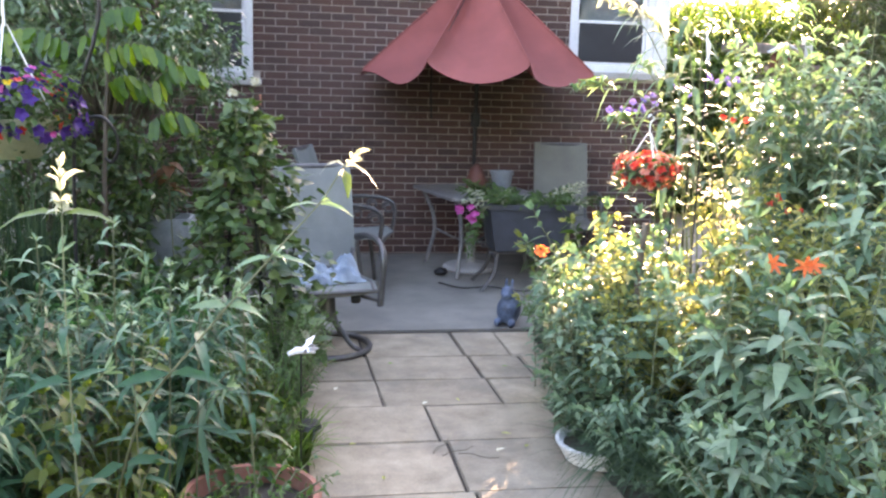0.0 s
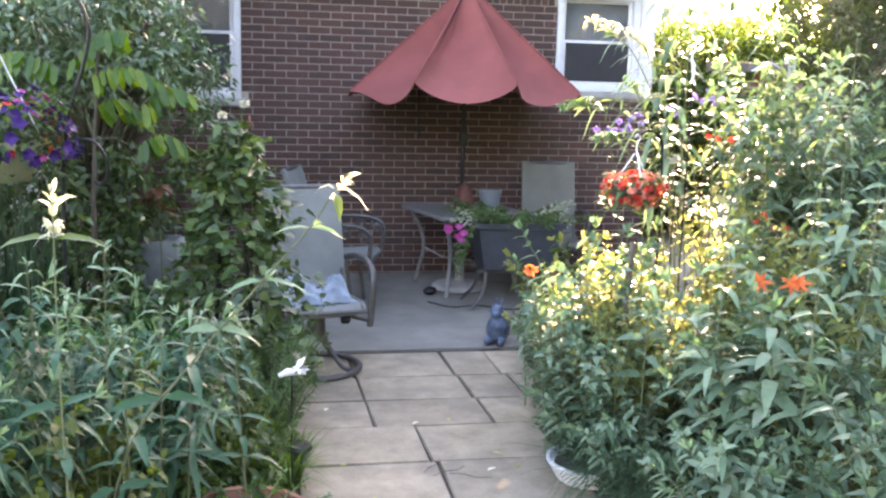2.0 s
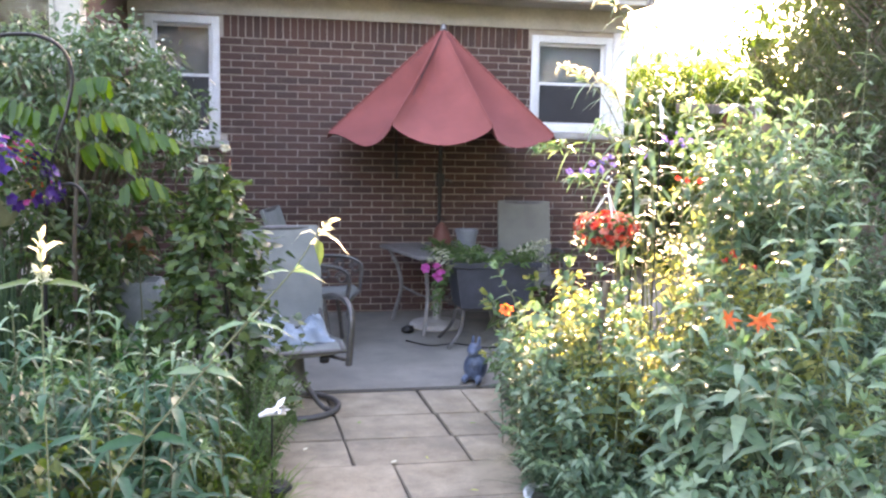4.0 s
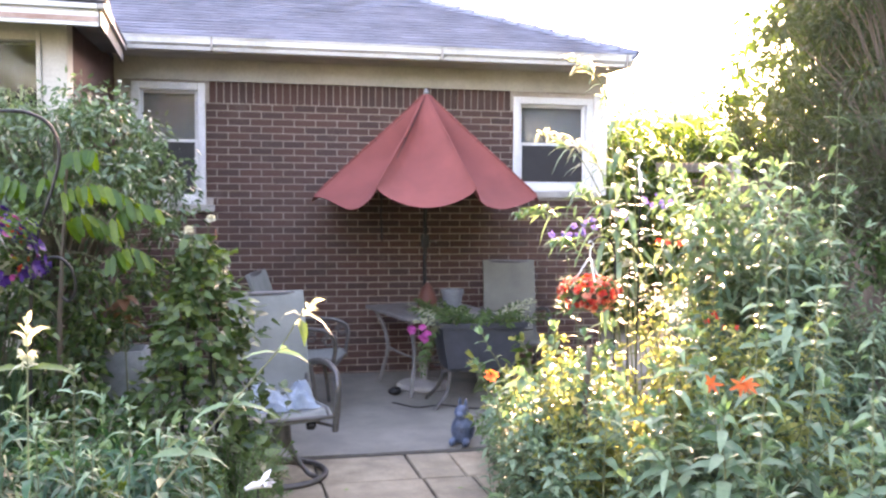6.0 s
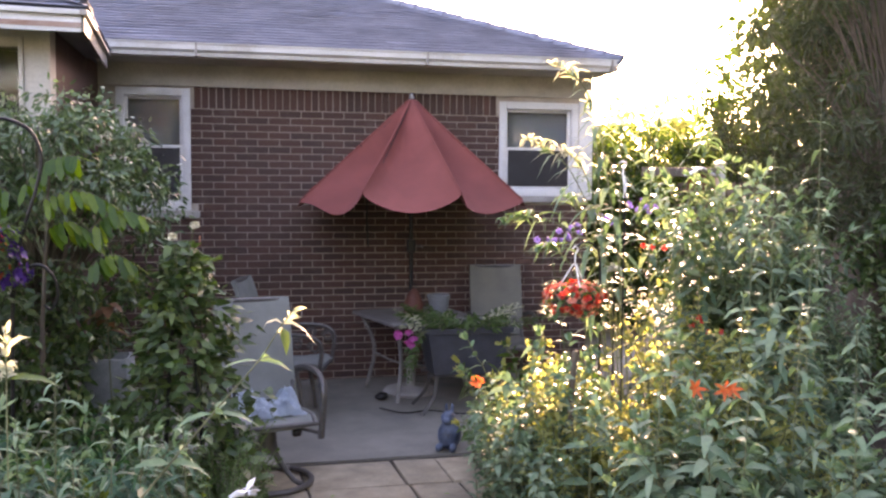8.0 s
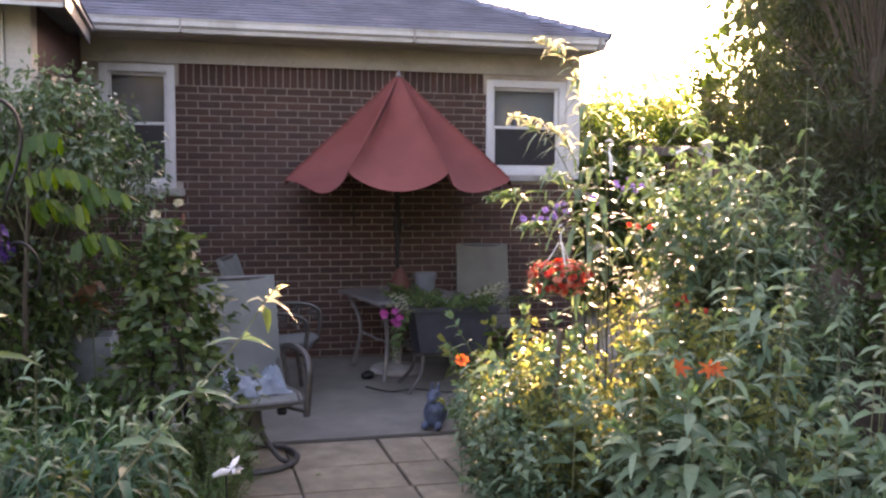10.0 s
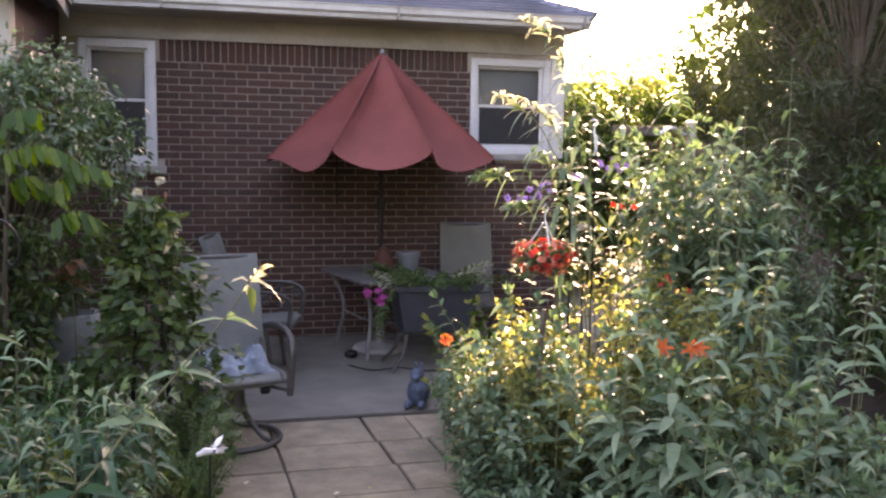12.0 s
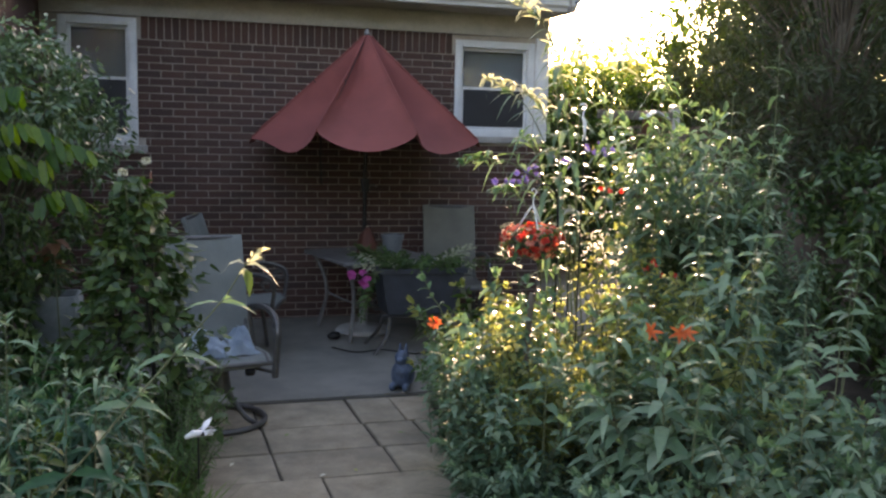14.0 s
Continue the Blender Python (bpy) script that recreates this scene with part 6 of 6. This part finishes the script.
con = leafy_tree("conifer", "dark drooping conifer beside the border", pose(5.95, -1.75, 0), 171, 5.2, 1.15, 150, 150, 0.1, 0.016, CONIFER, 0.3, 0.11, group="conifers", limb=0.09)
copy_thing(con, pose(7.9, -3.2, -0.02, 0, 0, 90))
copy_thing(con, pose(7.0, 0.6, -0.02, 0, 0, 200) @ Matrix.Scale(1.0, 4))
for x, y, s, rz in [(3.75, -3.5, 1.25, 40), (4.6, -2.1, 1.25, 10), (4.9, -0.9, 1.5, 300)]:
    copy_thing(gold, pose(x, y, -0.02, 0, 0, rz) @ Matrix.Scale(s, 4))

# unseen trees added behind the viewer: mirrored in the panes, blocking sky light
for x, y, s, rz in [(-9, -24, 1.25, 40), (-2, -26, 1.35, 100), (5, -25, 1.3, 160), (12, -22, 1.2, 220), (-15, -18, 1.2, 280), (11, -9.5, 1.5, 10), (10.5, -14, 1.6, 75), (6, -18, 1.6, 190), (10, -27, 1.4, 30), (13.6, -26, 1.45, 95), (-2.6, -30, 1.5, 150), (1.2, -28, 1.4, 210), (-5.4, -28, 1.4, 330)]:
    copy_thing(tr_a, pose(x, y, -0.05, 0, 0, rz) @ Matrix.Scale(s, 4))

# fallen leaves and twigs on the paving
rl = random.Random(77)
for i, (x, y) in enumerate([(1.23, -4.03), (1.37, -4.52), (1.07, -4.07), (0.62, -4.6), (0.58, -3.85), (1.45, -4.7), (0.75, -4.99), (1.3, -4.73), (0.95, -3.4), (1.6, -3.5)]):
    one = Foliage(300 + i)
    a = rl.uniform(0, 6.28)
    one.leaf(rl.choice([CREAM_PETAL, GOLDEN, GRASS]), (0, 0, 0.006), (math.cos(a), math.sin(a), 0.06), (0, 0, 1), rl.uniform(0.035, 0.065), rl.uniform(0.012, 0.025), 0.05, 0.3)
    lf = thing("fallen_leaf", "small pale fallen leaf lying on the paving", "leaf", pose(x, y, 0.003), "fallen leaves")
    one.build(lf, {m.name: "blade" for m in (CREAM_PETAL, GOLDEN, GRASS)})
for i, (x, y, a) in enumerate([(1.12, -4.72, 0.5), (1.2, -4.78, -0.4), (1.05, -4.66, 1.0)]):
    tw = thing("twig", "thin dry twig lying on the paving", "twig", pose(x, y, 0.008, 0, 0, math.degrees(a)), "fallen twigs")
    part("twig", tube(bmesh.new(), curve_points([(-0.09, 0, 0), (-0.03, 0.012, 0.002), (0.04, -0.008, 0.001), (0.1, 0.01, 0.002)], 4), 0.0015, 5), BARK, tw)

# dark shrubs before the fence and at the end of the drive
for x, y, h, r, sd in [(5.7, -2.7, 1.75, 0.6, 181), (5.3, -3.6, 1.5, 0.6, 182), (6.1, -4.3, 1.7, 0.7, 183)]:
    leafy_tree("low_shrub", "dark green shrub in front of the board fence", pose(x, y, 0), sd, h, r, 55, 50, 0.08, 0.04, VINE, 0.1, 0.025, "shrub", "shrubs by the fence")
for x, y, h, r, sd in [(4.5, 2.1, 2.1, 0.75, 184), (5.35, 2.3, 2.0, 0.75, 185), (4.95, 3.1, 2.4, 0.9, 186)]:
    leafy_tree("hedge_shrub", "back-lit green shrub at the end of the drive", pose(x, y, -0.03), sd, h, r, 70, 60, 0.08, 0.045, GREEN, 0.08, 0.03, "shrub", "shrubs by the drive")

# a slender tree past the corner of the house, backlight painted into its leaves
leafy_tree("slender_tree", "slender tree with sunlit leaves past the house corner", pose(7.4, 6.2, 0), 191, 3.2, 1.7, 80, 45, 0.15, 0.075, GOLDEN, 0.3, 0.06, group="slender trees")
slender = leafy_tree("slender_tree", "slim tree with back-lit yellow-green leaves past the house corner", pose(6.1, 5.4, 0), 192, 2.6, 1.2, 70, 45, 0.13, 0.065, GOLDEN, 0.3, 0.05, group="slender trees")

# tall single shoots standing above the east border
for i, (x, y, z) in enumerate([(2.49, -5.3, 1.42), (2.77, -5.3, 1.42), (3.05, -5.3, 1.27), (3.29, -5.3, 1.3), (3.02, -5.0, 1.68), (3.59, -5.0, 1.5), (2.12, -5.3, 1.32), (2.28, -5.7, 1.2), (2.6, -5.9, 1.08), (3.54, -4.3, 2.38), (3.2, -4.4, 2.1), (2.95, -4.6, 1.75), (1.93, -5.0, 1.08), (3.0, -5.6, 1.05)]):
    dx = rl.uniform(-0.06, 0.06)
    sp = curve_points([(x + dx, y + 0.03, 0.0), (x + dx * 0.6, y + 0.01, z * 0.4), (x + dx * 0.2, y, z * 0.75), (x, y, z)], 6)
    pr = []
    f = 0.42
    k = 0
    while f < 0.97:
        pr.append((f, 0.19 * (1.12 - 0.6 * f), 0.056 * (1.15 - 0.7 * f), k * 1.57 + rl.uniform(-0.3, 0.3), 0.3 + 0.5 * max(0, f - 0.8), SILVER if f < 0.6 else SHOOT))
        f += 0.072 + 0.02 * rl.random()
        k += 1
    pr += [(0.985, 0.045, 0.012, rl.uniform(0, 3), 1.6, SHOOT), (0.985, 0.04, 0.01, rl.uniform(0, 3), 3.0, SHOOT)]
    tall_shoot("butterfly_bush_shoot", "tall pale-stemmed shoot standing above the border", sp, 400 + i, pr, STEM_PALE)

# things lying on the patio
hose = thing("garden_hose", "thin dark cable lying on the patio floor", "cable")
part("cable", tube(bmesh.new(), curve_points([(1.55, -1.3, 0.012), (1.72, -1.5, 0.012), (1.95, -1.46, 0.012), (2.2, -1.62, 0.012), (2.5, -1.5, 0.012)], 6), 0.006, 6), IRON, hose)
bm = bmesh.new()
bmesh.ops.create_icosphere(bm, subdivisions=3, radius=1, matrix=Matrix.LocRotScale((0, 0, 0.035), None, (0.06, 0.05, 0.036)))
for v in bm.verts:
    v.co += v.co.normalized() * 0.012 * noise.noise(v.co * 30)
tagged(part("dark_stone", bm, IRON, m=pose(1.62, -0.98, 0)), "small dark stone lying on the patio floor", "stone")

# ---- paving slabs ----
pavement = tagged(new("pavement"), "tan concrete paving slabs laid in soil", "pavement", kind="structure")
tagged(part("paving_bed", boxed((-0.05, -9.5, -0.12), (2.2, -2.67, -0.014)), SOIL, smooth=False), "dark soil under the paving slabs", "soil", kind="structure")
rs = random.Random(17)
ROWS = [(-3.255, -2.74, [0.16, 0.785, 1.415, 1.715, 2.2]), (-3.685, -3.255, [0.17, 0.805, 1.445, 1.765, 2.25]), (-4.1, -3.685, [0.18, 0.825, 1.475, 1.815, 2.3]), (-4.575, -4.1, [0.42, 1.055, 1.71]), (-5.125, -4.575, [0.42, 1.093, 1.74]), (-5.63, -5.125, [0.4, 1.13, 1.75]), (-6.15, -5.63, [0.42, 0.9, 1.55]), (-6.7, -6.15, [0.4, 1.1, 1.75]), (-7.2, -6.7, [0.4, 0.95, 1.6]), (-7.75, -7.2, [0.4, 1.1, 1.75]), (-8.3, -7.75, [0.4, 1.0, 1.7]), (-8.9, -8.3, [0.4, 1.1, 1.75]), (-9.4, -8.9, [0.4, 1.0, 1.7])]
for y0, y1, xs in ROWS:
    for x0, x1 in zip(xs, xs[1:]):
        gx, gy = rs.uniform(0.005, 0.01), rs.uniform(0.002, 0.005)
        bm = bmesh.new()
        wx, wy = (x1 - x0) / 2 - gx, (y1 - y0) / 2 - gy
        box(bm, (-wx, -wy, -0.045), (wx, wy, 0.0))
        for v in bm.verts:
            # the joints lean a little, as the slabs were laid by hand
            v.co.x += rs.uniform(-0.004, 0.004) - 0.035 * v.co.y * (y0 > -4.7)
            v.co.y += rs.uniform(-0.004, 0.004)
        bmesh.ops.bevel(bm, geom=[e for e in bm.edges if all(v.co.z > -0.01 for v in e.verts)], offset=0.005, segments=2, affect="EDGES")
        part("paving_slab", bm, PAVER, pavement, m=pose((x0 + x1) / 2, (y0 + y1) / 2, rs.uniform(-0.003, 0.004), rs.uniform(-0.5, 0.5), rs.uniform(-0.5, 0.5), rs.uniform(-0.5, 0.5)))

# ---- bricks ----
brick_meshes = []
rs = random.Random(23)
for k in range(5):
    bm = boxed((0.005, 0.0, 0.005), (LENGTH - 0.005, 0.02, COURSE - 0.005))
    for v in bm.verts:
        v.co += Vector((rs.uniform(-0.0015, 0.0015), rs.uniform(-0.0015, 0.001), rs.uniform(-0.0012, 0.0012)))
    me = bpy.data.meshes.new("brick")
    bm.to_mesh(me)
    bm.free()
    me.materials.append(BRICK_PIECE)
    brick_meshes.append(me)
V, F = [], []


def joined_brick(x0, x1, z0, z1):
    j = lambda a: a + rs.uniform(-0.0015, 0.0015)
    y = rs.uniform(-0.0015, 0.001)
    i = len(V)
    for yy in (y, 0.02):
        V.extend([(j(x0), yy, j(z0)), (j(x1), yy, j(z0)), (j(x1), yy, j(z1)), (j(x0), yy, j(z1))])
    F.extend([(i, i + 1, i + 2, i + 3), (i + 1, i + 5, i + 6, i + 2), (i + 4, i, i + 3, i + 7), (i + 3, i + 2, i + 6, i + 7), (i + 4, i + 5, i + 1, i)])


for c in range(-1, 38):
    z0, z1 = c * COURSE + 0.01, (c + 1) * COURSE + 0.01
    x = X0 + (0.0 if c % 2 else -LENGTH / 2) - 0.013
    end = X1 - 0.13 if z1 > 1.75 else X1
    while x < end:
        a, b = max(x, X0), min(x + LENGTH, end)
        spans = [(a, b)]
        for w in (WIN_L, WIN_R):
            if z1 > w[2] - 0.062 and z0 < w[3]:
                m = 0.062 if z0 < w[2] else 0.0
                out = []
                for s, t in spans:
                    if t <= w[0] - m or s >= w[1] + m:
                        out.append((s, t))
                    else:
                        if s < w[0] - m:
                            out.append((s, w[0] - m))
                        if t > w[1] + m:
                            out.append((w[1] + m, t))
                spans = out
        for s, t in spans:
            if t - s < 0.018:
                continue
            if t - s > LENGTH - 0.002 and 0.15 < s < 2.2 and 0.62 < z0 < 2.55:
                ob = new("brick", brick_meshes[rs.randrange(5)])
                ob.parent = wall
                ob.location = (s, rs.uniform(-0.001, 0.001), z0)
            else:
                joined_brick(s + 0.005, t - 0.005, z0 + 0.005, z1 - 0.005)
        x += LENGTH
# soldier course under the frieze
x = 0.012
while x < WIN_R[0] - 0.07:
    joined_brick(x + 0.005, x + COURSE - 0.005, 38 * COURSE + 0.015, 2.782)
    x += COURSE
x = WIN_R[1] + 0.01
while x < X1 - 0.2:
    joined_brick(x + 0.005, x + COURSE - 0.005, 38 * COURSE + 0.015, 2.782)
    x += COURSE
arrays("brick_courses", V, F, BRICK, wall, kind="stuff", smooth=False)
